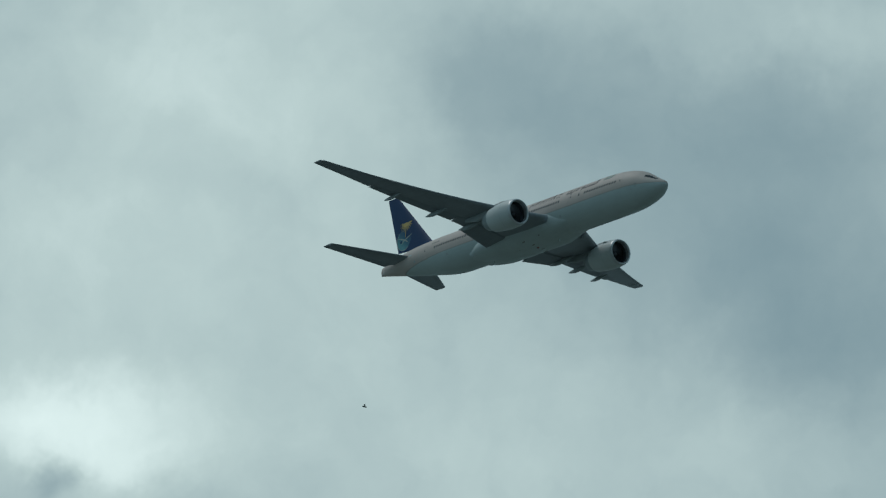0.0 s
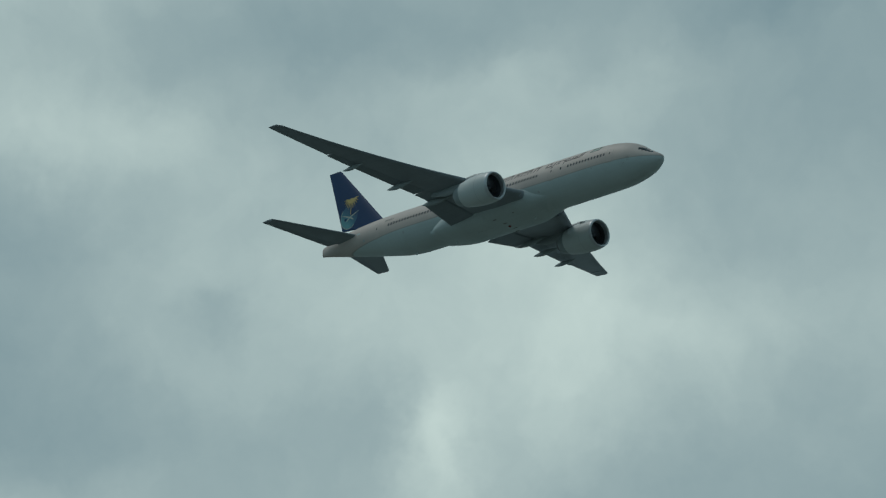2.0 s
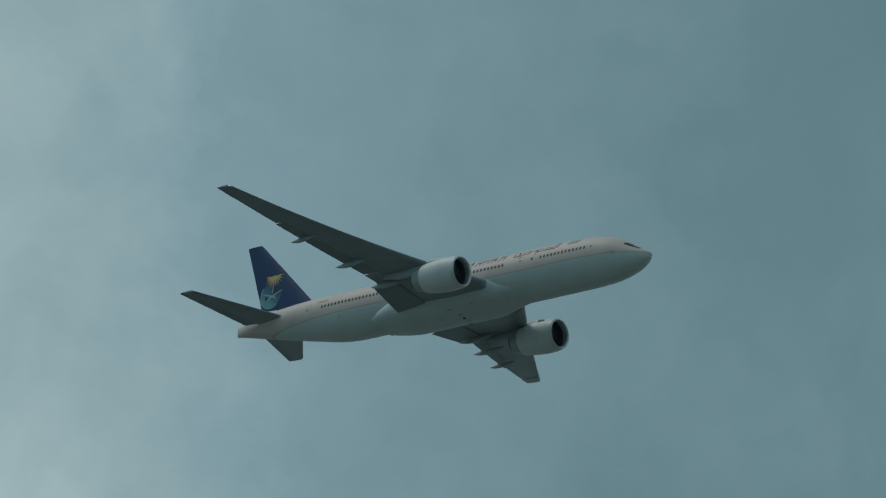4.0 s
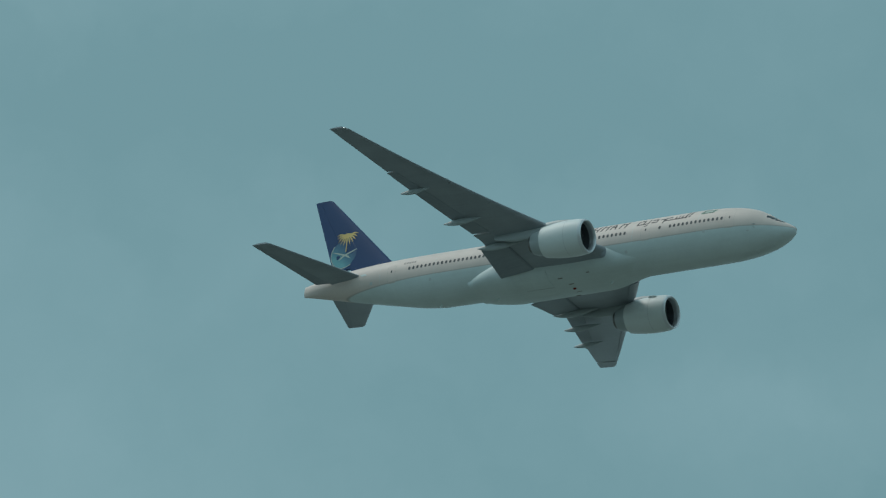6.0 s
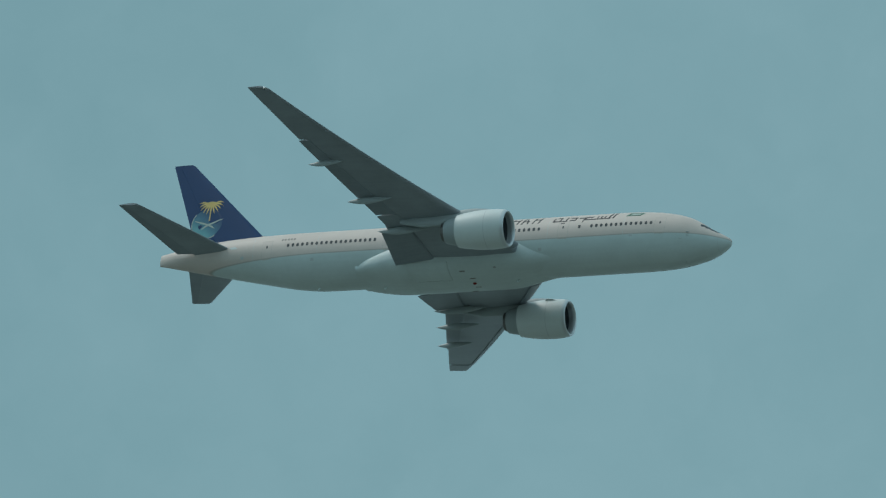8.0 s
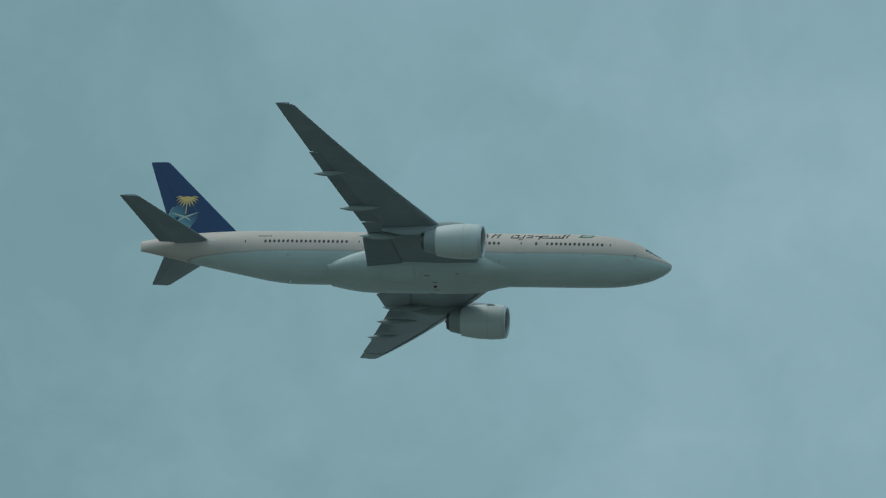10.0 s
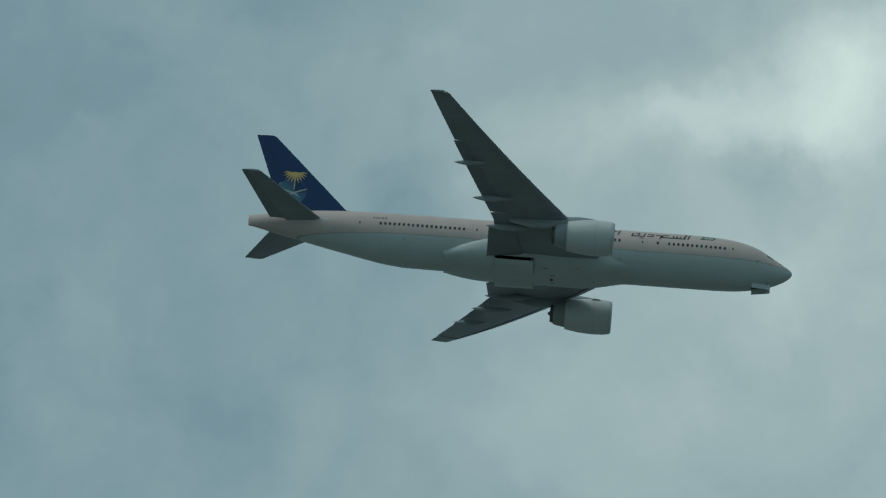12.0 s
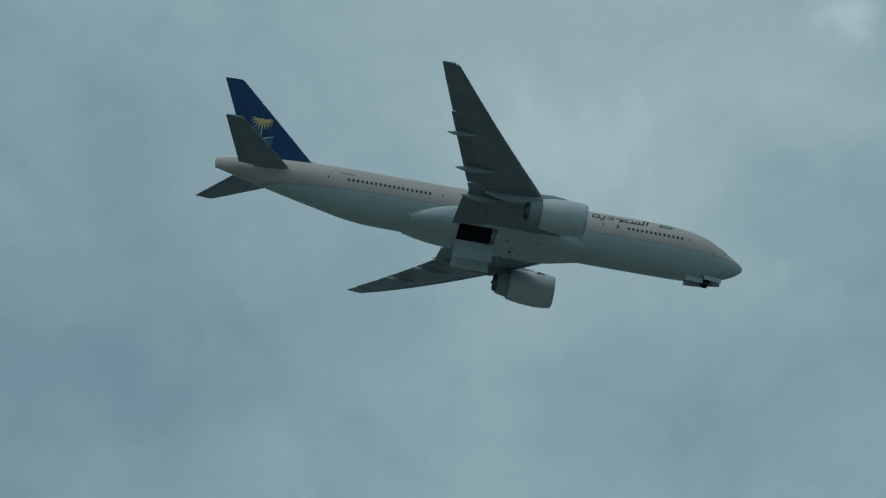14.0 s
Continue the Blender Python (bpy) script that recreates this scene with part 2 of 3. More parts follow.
def hermite(table, s):
    """Smooth value of every column of a table at s."""
    xs = [r[0] for r in table]
    s = min(max(s, xs[0]), xs[-1])
    i = max(0, min(len(xs) - 2, int(np.searchsorted(xs, s, side="right")) - 1))
    h = xs[i + 1] - xs[i]
    u = (s - xs[i]) / h
    res = []
    for c in range(1, len(table[0])):
        def slope(k):
            if k <= 0 or k >= len(xs) - 1:
                j = min(max(k, 0), len(xs) - 2) if k <= 0 else len(xs) - 2
                return (table[j + 1][c] - table[j][c]) / (xs[j + 1] - xs[j])
            a = (table[k][c] - table[k - 1][c]) / (xs[k] - xs[k - 1])
            b = (table[k + 1][c] - table[k][c]) / (xs[k + 1] - xs[k])
            return 0.0 if a * b <= 0 else 2 * a * b / (a + b)
        a, b, m0, m1 = table[i][c], table[i + 1][c], slope(i) * h, slope(i + 1) * h
        res.append((2 * u**3 - 3 * u**2 + 1) * a + (u**3 - 2 * u**2 + u) * m0 + (3 * u**2 - 2 * u**3) * b + (u**3 - u**2) * m1)
    return res


def loft(rings, cap_start=True, cap_end=True, closed=True):
    bm = bmesh.new()
    loops = [[bm.verts.new(p) for p in ring] for ring in rings]
    for a, b in zip(loops, loops[1:]):
        n = len(a)
        for i in range(n if closed else n - 1):
            j = (i + 1) % n
            bm.faces.new((a[i], a[j], b[j], b[i]))
    if cap_start:
        bm.faces.new(loops[0][::-1])
    if cap_end:
        bm.faces.new(loops[-1])
    return bm


def lathe(profile, centre, segments=48, squash=1.0):
    """A body of revolution about the line of flight: (distance aft of centre, radius) pairs."""
    x0, y0, z0 = centre
    rings = [[(x0 - d, y0 + r * math.sin(a), z0 + r * math.cos(a) * squash) for a in np.linspace(0, 2 * math.pi, segments, endpoint=False)] for d, r in profile]
    return loft(rings)


def plate(outline, thickness, bevel=0.0):
    """A flat outline in x, z given a thickness in y."""
    bm = bmesh.new()
    front = [bm.verts.new((x, -thickness / 2, z)) for x, z in outline]
    rear = [bm.verts.new((x, thickness / 2, z)) for x, z in outline]
    bm.faces.new(front)
    bm.faces.new(rear[::-1])
    for i in range(len(outline)):
        j = (i + 1) % len(outline)
        bm.faces.new((front[i], rear[i], rear[j], front[j]))
    return bm


def box(bm, x0, x1, y0, y1, z0, z1):
    v = [bm.verts.new((x, y, z)) for x in (x0, x1) for y in (y0, y1) for z in (z0, z1)]
    for f in ((0, 1, 3, 2), (4, 6, 7, 5), (0, 4, 5, 1), (2, 3, 7, 6), (0, 2, 6, 4), (1, 5, 7, 3)):
        bm.faces.new([v[i] for i in f])


# ---- ground ----
def build_ground():
    bm = bmesh.new()
    n, half = 40, 4500.0
    grid = [[bm.verts.new(((i / n * 2 - 1) * half, (j / n * 2 - 1) * half, 0.0)) for j in range(n + 1)] for i in range(n + 1)]
    for i in range(n):
        for j in range(n):
            bm.faces.new((grid[i][j], grid[i + 1][j], grid[i + 1][j + 1], grid[i][j + 1]))
    ob = part("ground", bm, BOUNCE_GROUND, None)
    return tagged(ob, "flat open ground, unseen, toned to return light to the airliner's underside", "ground", kind="structure")


build_ground()

# ---- the airliner; x forward from the nose, y to its left, z up from the cabin's middle line ----
FUSELAGE = [  # distance aft of the nose, top, bottom, half width
    (0.0, -0.62, -0.70, 0.03), (0.12, -0.38, -0.98, 0.32), (0.45, -0.13, -1.29, 0.68), (1.0, 0.18, -1.65, 1.10), (2.0, 0.73, -2.11, 1.67),
    (2.6, 1.11, -2.33, 1.95), (3.4, 1.62, -2.54, 2.23), (4.4, 2.12, -2.75, 2.53), (6.0, 2.60, -2.97, 2.84), (8.0, 2.92, -3.08, 3.01), (10.5, 3.07, -3.1, 3.09), (12.5, 3.1, -3.1, 3.1),
    (39.0, 3.1, -3.1, 3.1), (44.0, 3.1, -3.06, 3.1), (46.6, 3.1, -2.82, 3.02), (50.5, 3.05, -2.03, 2.72), (55.0, 2.88, -1.06, 2.12), (59.0, 2.50, -0.17, 1.36), (61.5, 2.14, 0.38, 0.68), (62.5, 1.97, 0.57, 0.31), (62.82, 1.91, 0.63, 0.22)]


def section(s):
    top, bottom, half = hermite(FUSELAGE, s)
    return (top + bottom) / 2, (top - bottom) / 2, half


def skin(s, z, side, out=0.0):
    """A point on the fuselage at that height, on that side, and the outward normal there."""
    mid, h, w = section(s)
    k = max(-0.999, min(0.999, (z - mid) / h))
    y = w * math.sqrt(1 - k * k)
    n = Vector((0, side * y / w**2, (z - mid) / h**2)).normalized()
    return Vector((-s, side * y, z)) + n * out, n


def on_skin(s, z, side, out=0.0):
    """The pose of a small plate on the skin: its x forward, its y outward."""
    p, n = skin(s, z, side, out)
    ahead = (skin(s - 0.3, z, side)[0] - skin(s + 0.3, z, side)[0]).normalized()
    up = ahead.cross(n) * -1
    n = up.cross(ahead) * -1
    m = Matrix((ahead, n, ahead.cross(n))).transposed().to_4x4()
    if m.to_3x3().col[2].z < 0:
        m = m @ Matrix.Diagonal((-1, 1, -1, 1))
    m.translation = p
    return m


def skin_patch(s0, s1, z0, z1, side, out, nx=6, nz=4, thick=0.03, slant=0.0):
    """A thin curved panel that follows the fuselage."""
    bm = bmesh.new()
    faces = []
    outer = [[bm.verts.new(skin(s0 + (s1 - s0) * i / nx + slant * j / nz, z0 + (z1 - z0) * j / nz, side, out)[0]) for j in range(nz + 1)] for i in range(nx + 1)]
    inner = [[bm.verts.new(skin(s0 + (s1 - s0) * i / nx + slant * j / nz, z0 + (z1 - z0) * j / nz, side, out - thick)[0]) for j in range(nz + 1)] for i in range(nx + 1)]
    for i in range(nx):
        for j in range(nz):
            for g in (outer, inner):
                faces.append(bm.faces.new((g[i][j], g[i + 1][j], g[i + 1][j + 1], g[i][j + 1])))
    rim = [(i, 0) for i in range(nx)] + [(nx, j) for j in range(nz)] + [(i, nz) for i in range(nx, 0, -1)] + [(0, j) for j in range(nz, 0, -1)]
    for (a, b), (c, d) in zip(rim, rim[1:] + rim[:1]):
        bm.faces.new((outer[a][b], outer[c][d], inner[c][d], inner[a][b]))
    return bm


def build_fuselage(plane):
    rings = []
    stations = sorted(set([0, 0.03, 0.07, 0.12, 0.2, 0.3, 0.45, 0.6, 0.8] + list(np.arange(1.0, 12.0, 0.25)) + list(np.arange(12.0, 38.0, 1.0)) + list(np.arange(38.0, 62.4, 0.4)) + [62.5, 62.7, 62.82]))
    for s in stations:
        mid, h, w = section(float(s))
        rings.append([(-s, w * math.sin(a), mid + h * math.cos(a)) for a in np.linspace(0, 2 * math.pi, 72, endpoint=False)])
    return rings


NOSE_WELL = (2.5, 6.6)
WELL_S, WELL_A = (29.6, 34.1), (9.0, 64.0)


def make_fuselage(plane):
    rings = build_fuselage(plane)
    bm = loft(rings)
    # the nose gear's well is a true opening in the belly
    cut = [f for f in bm.faces if len(f.verts) == 4 and -NOSE_WELL[1] + 0.2 < f.calc_center_median().x < -NOSE_WELL[0] - 0.25 and abs(f.calc_center_median().y) < 0.5 and f.calc_center_median().z < -1]
    # and so are the main wheel wells, under the fairing
    for f in bm.faces:
        c = f.calc_center_median()
        if -WELL_S[1] < c.x < -WELL_S[0] and c.z < -0.9:
            cut.append(f)
    bmesh.ops.delete(bm, geom=cut, context="FACES")
    return part("fuselage", bm, BODY, plane, "cream over pale grey painted metal fuselage")


# wing planform: span, leading edge, chord, height, thickness over chord
def wing_at(y):
    le = 21.2 + (y - 3.0) * 0.6855
    te = 34.3 + max(0.0, y - 9.3) * 0.367 if y > 9.3 else 34.3
    z = -1.75 + 0.112 * (y - 3.0) + 0.00262 * (y - 3.0) ** 2
    t = 0.135 - 0.04 * min(1, (y - 3) / 12)
    return le, te - le, z, t


def stab_at(y):
    le = 53.6 + (y - 1.0) * 0.800
    te = 60.1 + (y - 1.0) * 0.354
    return le, te - le, 0.95 + (y - 1.0) * 0.117, 0.10


def fin_at(z):
    le = 51.2 + (z - 2.9) * 0.985
    te = 59.3 + (z - 2.9) * 0.372
    return le, te - le, 0.0, 0.10


def half_thickness(u, t):
    return 5 * t * (0.2969 * math.sqrt(max(u, 0)) - 0.126 * u - 0.3516 * u**2 + 0.2843 * u**3 - 0.1015 * u**4)


def foil_slice(shape, a, b, c0, c1, side=1, upright=False, steps=10, n=12, shift=(0, 0), stretch=1.0, droop=0.0, twist=3.0, camber=0.02):
    """A piece of a wing between two spans and two parts of the chord. droop: degrees its rear end is turned down; shift: metres aft and up."""
    rings = []
    for k in range(steps + 1):
        y = a + (b - a) * k / steps
        le, chord, z, t = shape(y)
        us = [c0 + (c1 - c0) * (1 - math.cos(math.pi * i / n)) / 2 for i in range(n + 1)]
        top, low = [], []
        for u in us:
            h = half_thickness(u, t) * chord
            bend = 0.0 if upright else camber * chord * 4 * u * (1 - u) * (0.4 + 0.6 * u)
            tw = 0.0 if upright else math.tan(radians(twist * (1 - min(1.6, (y - 3) / 14)))) * chord * (0.4 - u)
            top.append((u, h + bend + tw))
            low.append((u, -h * 0.9 + bend + tw))
        if c0 > 0:
            r = (top[0][1] - low[0][1]) / 2
            m = (top[0][1] + low[0][1]) / 2
            nose = [(c0 - r / chord * 0.5 * math.cos(q), m + r * math.sin(q)) for q in (-0.9, -0.45, 0, 0.45, 0.9)]
        else:
            nose = []
        loop = low[::-1] + nose + top if c0 > 0 else low[::-1] + top[1:]
        pivot_u, pivot_z = c0, (top[0][1] + low[0][1]) / 2
        ring = []
        for u, v in loop:
            du, dv = (u - pivot_u) * chord * stretch, v - pivot_z
            ca, sa = math.cos(radians(droop)), math.sin(radians(droop))
            du, dv = du * ca + dv * sa, -du * sa + dv * ca
            s = le + pivot_u * chord + du + shift[0]
            h = pivot_z + dv + shift[1]
            ring.append((-s, h, y) if upright else (-s, side * y, z + h))
        rings.append(ring)
    return loft(rings)


def spindle(bm, p0, p1, r, drop):
    """A canoe-shaped flap track fairing between two points under the wing."""
    n, m = 14, 12
    rings = []
    for i in range(n + 1):
        u = i / n
        q = p0.lerp(p1, u)
        w = r * (math.sin(math.pi * min(1, u * 1.7 + 0.02) / 2) if u < 0.55 else math.cos((u - 0.55) / 0.45 * math.pi / 2) ** 0.8 + 0.02)
        rings.append([(q.x, q.y + 0.5 * w * math.sin(a), q.z + w * (math.cos(a) * 0.9 - 0.2) * drop) for a in np.linspace(0, 2 * math.pi, m, endpoint=False)])
    loops = [[bm.verts.new(c) for c in ring] for ring in rings]
    for a, b in zip(loops, loops[1:]):
        for i in range(m):
            bm.faces.new((a[i], a[(i + 1) % m], b[(i + 1) % m], b[i]))
    bm.faces.new(loops[0][::-1])
    bm.faces.new(loops[-1])


def make_wing(plane, side):
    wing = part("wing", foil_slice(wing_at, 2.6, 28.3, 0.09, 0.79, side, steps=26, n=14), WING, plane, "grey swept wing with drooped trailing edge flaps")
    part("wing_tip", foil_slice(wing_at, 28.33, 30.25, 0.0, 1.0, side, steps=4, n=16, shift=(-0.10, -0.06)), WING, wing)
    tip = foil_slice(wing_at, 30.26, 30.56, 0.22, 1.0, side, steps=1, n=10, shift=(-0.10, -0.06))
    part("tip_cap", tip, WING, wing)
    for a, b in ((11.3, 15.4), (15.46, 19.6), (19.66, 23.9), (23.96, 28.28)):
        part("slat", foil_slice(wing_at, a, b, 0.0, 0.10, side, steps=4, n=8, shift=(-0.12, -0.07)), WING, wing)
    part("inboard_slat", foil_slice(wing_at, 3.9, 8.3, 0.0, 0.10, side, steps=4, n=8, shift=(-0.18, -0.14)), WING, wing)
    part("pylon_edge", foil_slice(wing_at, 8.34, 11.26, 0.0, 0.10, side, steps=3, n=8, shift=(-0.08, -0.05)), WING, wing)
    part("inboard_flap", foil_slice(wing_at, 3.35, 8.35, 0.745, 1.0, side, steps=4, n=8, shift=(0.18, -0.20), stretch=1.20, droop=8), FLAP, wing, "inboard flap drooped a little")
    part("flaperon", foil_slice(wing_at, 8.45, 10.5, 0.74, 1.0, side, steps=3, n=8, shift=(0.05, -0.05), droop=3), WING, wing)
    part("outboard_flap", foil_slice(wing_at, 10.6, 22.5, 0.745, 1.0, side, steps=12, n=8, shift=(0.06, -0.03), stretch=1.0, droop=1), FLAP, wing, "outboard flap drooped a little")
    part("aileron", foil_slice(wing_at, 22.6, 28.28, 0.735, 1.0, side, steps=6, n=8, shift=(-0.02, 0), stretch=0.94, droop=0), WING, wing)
    for y, size in ((8.6, 0.50), (13.6, 0.42), (19.6, 0.35)):
        le, chord, z, t = wing_at(y)
        bm = bmesh.new()
        a = Vector((-(le + 0.48 * chord), side * y, z - 0.05 * chord - 0.1))
        b = Vector((-(le + chord + 1.0), side * y, z - 0.03 * chord - 0.40))
        spindle(bm, a, b, size, 1.0)
        part("flap_track_fairing", bm, TRACK, wing, "pale canoe-shaped fairing")
    return wing


def make_engine(plane, side):
    c = (-20.5, side * 9.65, -2.92)
    outer = [(0.0, 1.66), (0.03, 1.76), (0.12, 1.85), (0.35, 1.93), (0.9, 2.01), (1.8, 2.05), (2.7, 2.03), (3.7, 1.95), (4.6, 1.82), (5.35, 1.68), (5.35, 1.63), (4.8, 1.64), (4.3, 1.66)]
    x0, y0, z0 = c

    def shell(profile, seg=56):
        return loft([[(x0 - d, y0 + r * math.sin(a), z0 + r * math.cos(a)) for a in np.linspace(0, 2 * math.pi, seg, endpoint=False)] for d, r in profile], False, False)

    cowl = part("nacelle", shell([(0.34, 1.925)] + outer[4:]), COWL, plane, "white engine nacelle with a bare metal lip")
    part("inlet_lip", shell([(0.75, 1.60), (0.35, 1.58), (0.12, 1.60), (0.03, 1.67), (0.0, 1.74), (0.03, 1.81), (0.12, 1.87), (0.35, 1.93)]), LIP, cowl, "bare metal inlet lip")
    part("inlet_duct", shell([(0.74, 1.60), (1.1, 1.62), (1.6, 1.63), (1.75, 1.63)]), DARK, cowl)
    part("fan_disc", lathe([(1.72, 1.62), (1.78, 1.62)], c, 48), DARK, cowl)
    spin = lathe([(0.95, 0.03), (1.05, 0.16), (1.25, 0.30), (1.5, 0.42), (1.72, 0.47)], c, 32)
    part("spinner", spin, FAN, cowl)
    blade = bmesh.new()
    v = []
    for r, w, tw in ((0.45, 0.20, 25), (0.9, 0.26, 40), (1.58, 0.30, 58)):
        for e in (-1, 1):
            for k in (0.012, -0.012):
                v.append(blade.verts.new((e * w * 0.5 * math.cos(radians(tw)) + k, e * w * math.sin(radians(tw)), r)))
    for i in (0, 4):
        blade.faces.new((v[i], v[i + 2], v[i + 6], v[i + 4]))
        blade.faces.new((v[i + 1], v[i + 5], v[i + 7], v[i + 3]))
        blade.faces.new((v[i], v[i + 4], v[i + 5], v[i + 1]))
        blade.faces.new((v[i + 2], v[i + 3], v[i + 7], v[i + 6]))
    first = part("fan_blade", blade, FAN, cowl)
    first.matrix_local = Matrix.Translation((x0 - 1.5, y0, z0))
    for i in range(1, 22):
        again("fan_blade", first.data, cowl, Matrix.Translation((x0 - 1.5, y0, z0)) @ Matrix.Rotation(2 * math.pi * i / 22, 4, "X"))
    part("core_cowl", shell([(4.3, 1.44), (5.6, 1.44), (6.3, 1.32), (6.72, 1.20), (6.72, 1.12)]), TRACK, cowl, "pale grey core cowl")
    part("exhaust_cone", shell([(6.6, 1.10), (6.9, 1.02), (7.1, 0.95), (7.1, 0.90), (6.7, 0.95)]), CORE, cowl, "heat-stained exhaust cone")
    part("exhaust_plug", lathe([(6.2, 0.60), (6.7, 0.55), (7.1, 0.34), (7.4, 0.05)], c, 32), CORE, cowl)
    part("nozzle_backing", lathe([(4.35, 1.66), (4.40, 1.66)], c, 40), DARK, cowl)
    for a in (-1, 1):
        bm = bmesh.new()
        ang = radians(48) * a
        outline = [(0.0, 0.0), (-0.35, 0.20), (-0.95, 0.27), (-1.3, 0.0)]
        bm = plate(outline, 0.06)
        ob = part("nacelle_strake", bm, COWL, cowl) if a == -side else None
        if ob:
            ob.matrix_local = Matrix.Translation((x0 - 1.2, y0, z0)) @ Matrix.Rotation(-ang, 4, "X") @ Matrix.Translation((0, 0, 2.0))
        else:
            bm.free()
    # pylon: a narrow upright fairing from the nacelle's top back under the wing
    ringlist = []
    for d, zt, zb, w in ((1.6, 2.06, 1.9, 0.05), (2.6, 2.42, 1.6, 0.24), (4.0, 2.55, 1.4, 0.34), (5.8, 2.45, 1.15, 0.36), (7.6, 2.15, 0.75, 0.34), (9.6, 1.95, 0.75, 0.26), (12.0, 1.85, 1.3, 0.06)):
        ringlist.append([(x0 - d, y0 + w * math.sin(a), z0 + (zt + zb) / 2 + (zt - zb) / 2 * math.cos(a)) for a in np.linspace(0, 2 * math.pi, 20, endpoint=False)])
    part("pylon", loft(ringlist), TRACK, cowl)
    # panel joints round the cowl
    for d, r in ((2.05, 2.049),):
        part("cowl_joint", shell([(d, r + 0.004), (d + 0.02, r + 0.006), (d + 0.05, r + 0.002)]), COWL_JOINT, cowl)
    return cowl


def make_tail(plane):
    fin = part("vertical_stabilizer", foil_slice(fin_at, 2.4, 12.42, 0.0, 0.70, upright=True, steps=16, n=16), BLUE, plane, "deep blue tail fin with a gold palm emblem")
    part("rudder", foil_slice(fin_at, 3.35, 12.42, 0.705, 1.0, upright=True, steps=12, n=8), BLUE, fin)
    part("fin_cap", foil_slice(fin_at, 12.425, 12.52, 0.06, 0.98, upright=True, steps=1, n=10), BLUE, fin)
    root = loft([[(-(51.9 - k * 2.6), 0.16 * (1 - k) * math.sin(a), 3.02 + 0.55 * (1 - k) * math.cos(a)) for a in np.linspace(0, 2 * math.pi, 14, endpoint=False)] for k in (0, 0.3, 0.6, 0.98)])
    part("dorsal_fillet", root, BODY, fin)
    for side in (-1, 1):
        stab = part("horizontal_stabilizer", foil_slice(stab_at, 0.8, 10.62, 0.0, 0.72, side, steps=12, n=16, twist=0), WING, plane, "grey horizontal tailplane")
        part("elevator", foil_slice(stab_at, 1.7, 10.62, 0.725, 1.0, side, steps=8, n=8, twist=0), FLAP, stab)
        part("stabilizer_tip", foil_slice(stab_at, 10.63, 10.78, 0.08, 0.97, side, steps=1, n=10, twist=0), WING, stab)
        part("root_seal", skin_patch(53.35, 54.1, 0.84, 1.10, side, 0.014, 5, 3, slant=0.3), COWL, stab, "pale seal plate at the tailplane's root")
        make_emblem(fin, side)
    return fin


def fin_skin(s, z, side, out=0.012):
    le, chord, _, t = fin_at(z)
    u = (s - le) / chord
    return Vector((-s, side * (half_thickness(u, t) * chord * (1 if side > 0 else 0.9) + out), z))


def fin_decal(points, side, name, mat, fin, label="", out=0.012):
    """A flat painted shape on the fin, from an outline of (distance aft, height)."""
    bm = bmesh.new()
    outer = [bm.verts.new(fin_skin(s, z, side, out)) for s, z in points]
    inner = [bm.verts.new(fin_skin(s, z, side, out - 0.03)) for s, z in points]
    cs, cz = sum(p[0] for p in points) / len(points), sum(p[1] for p in points) / len(points)
    hub = bm.verts.new(fin_skin(cs, cz, side, out))
    for i in range(len(points)):
        j = (i + 1) % len(points)
        bm.faces.new((outer[i], outer[j], hub))
        bm.faces.new((outer[i], inner[i], inner[j], outer[j]))
    return part(name, bm, mat, fin, label, smooth=False)


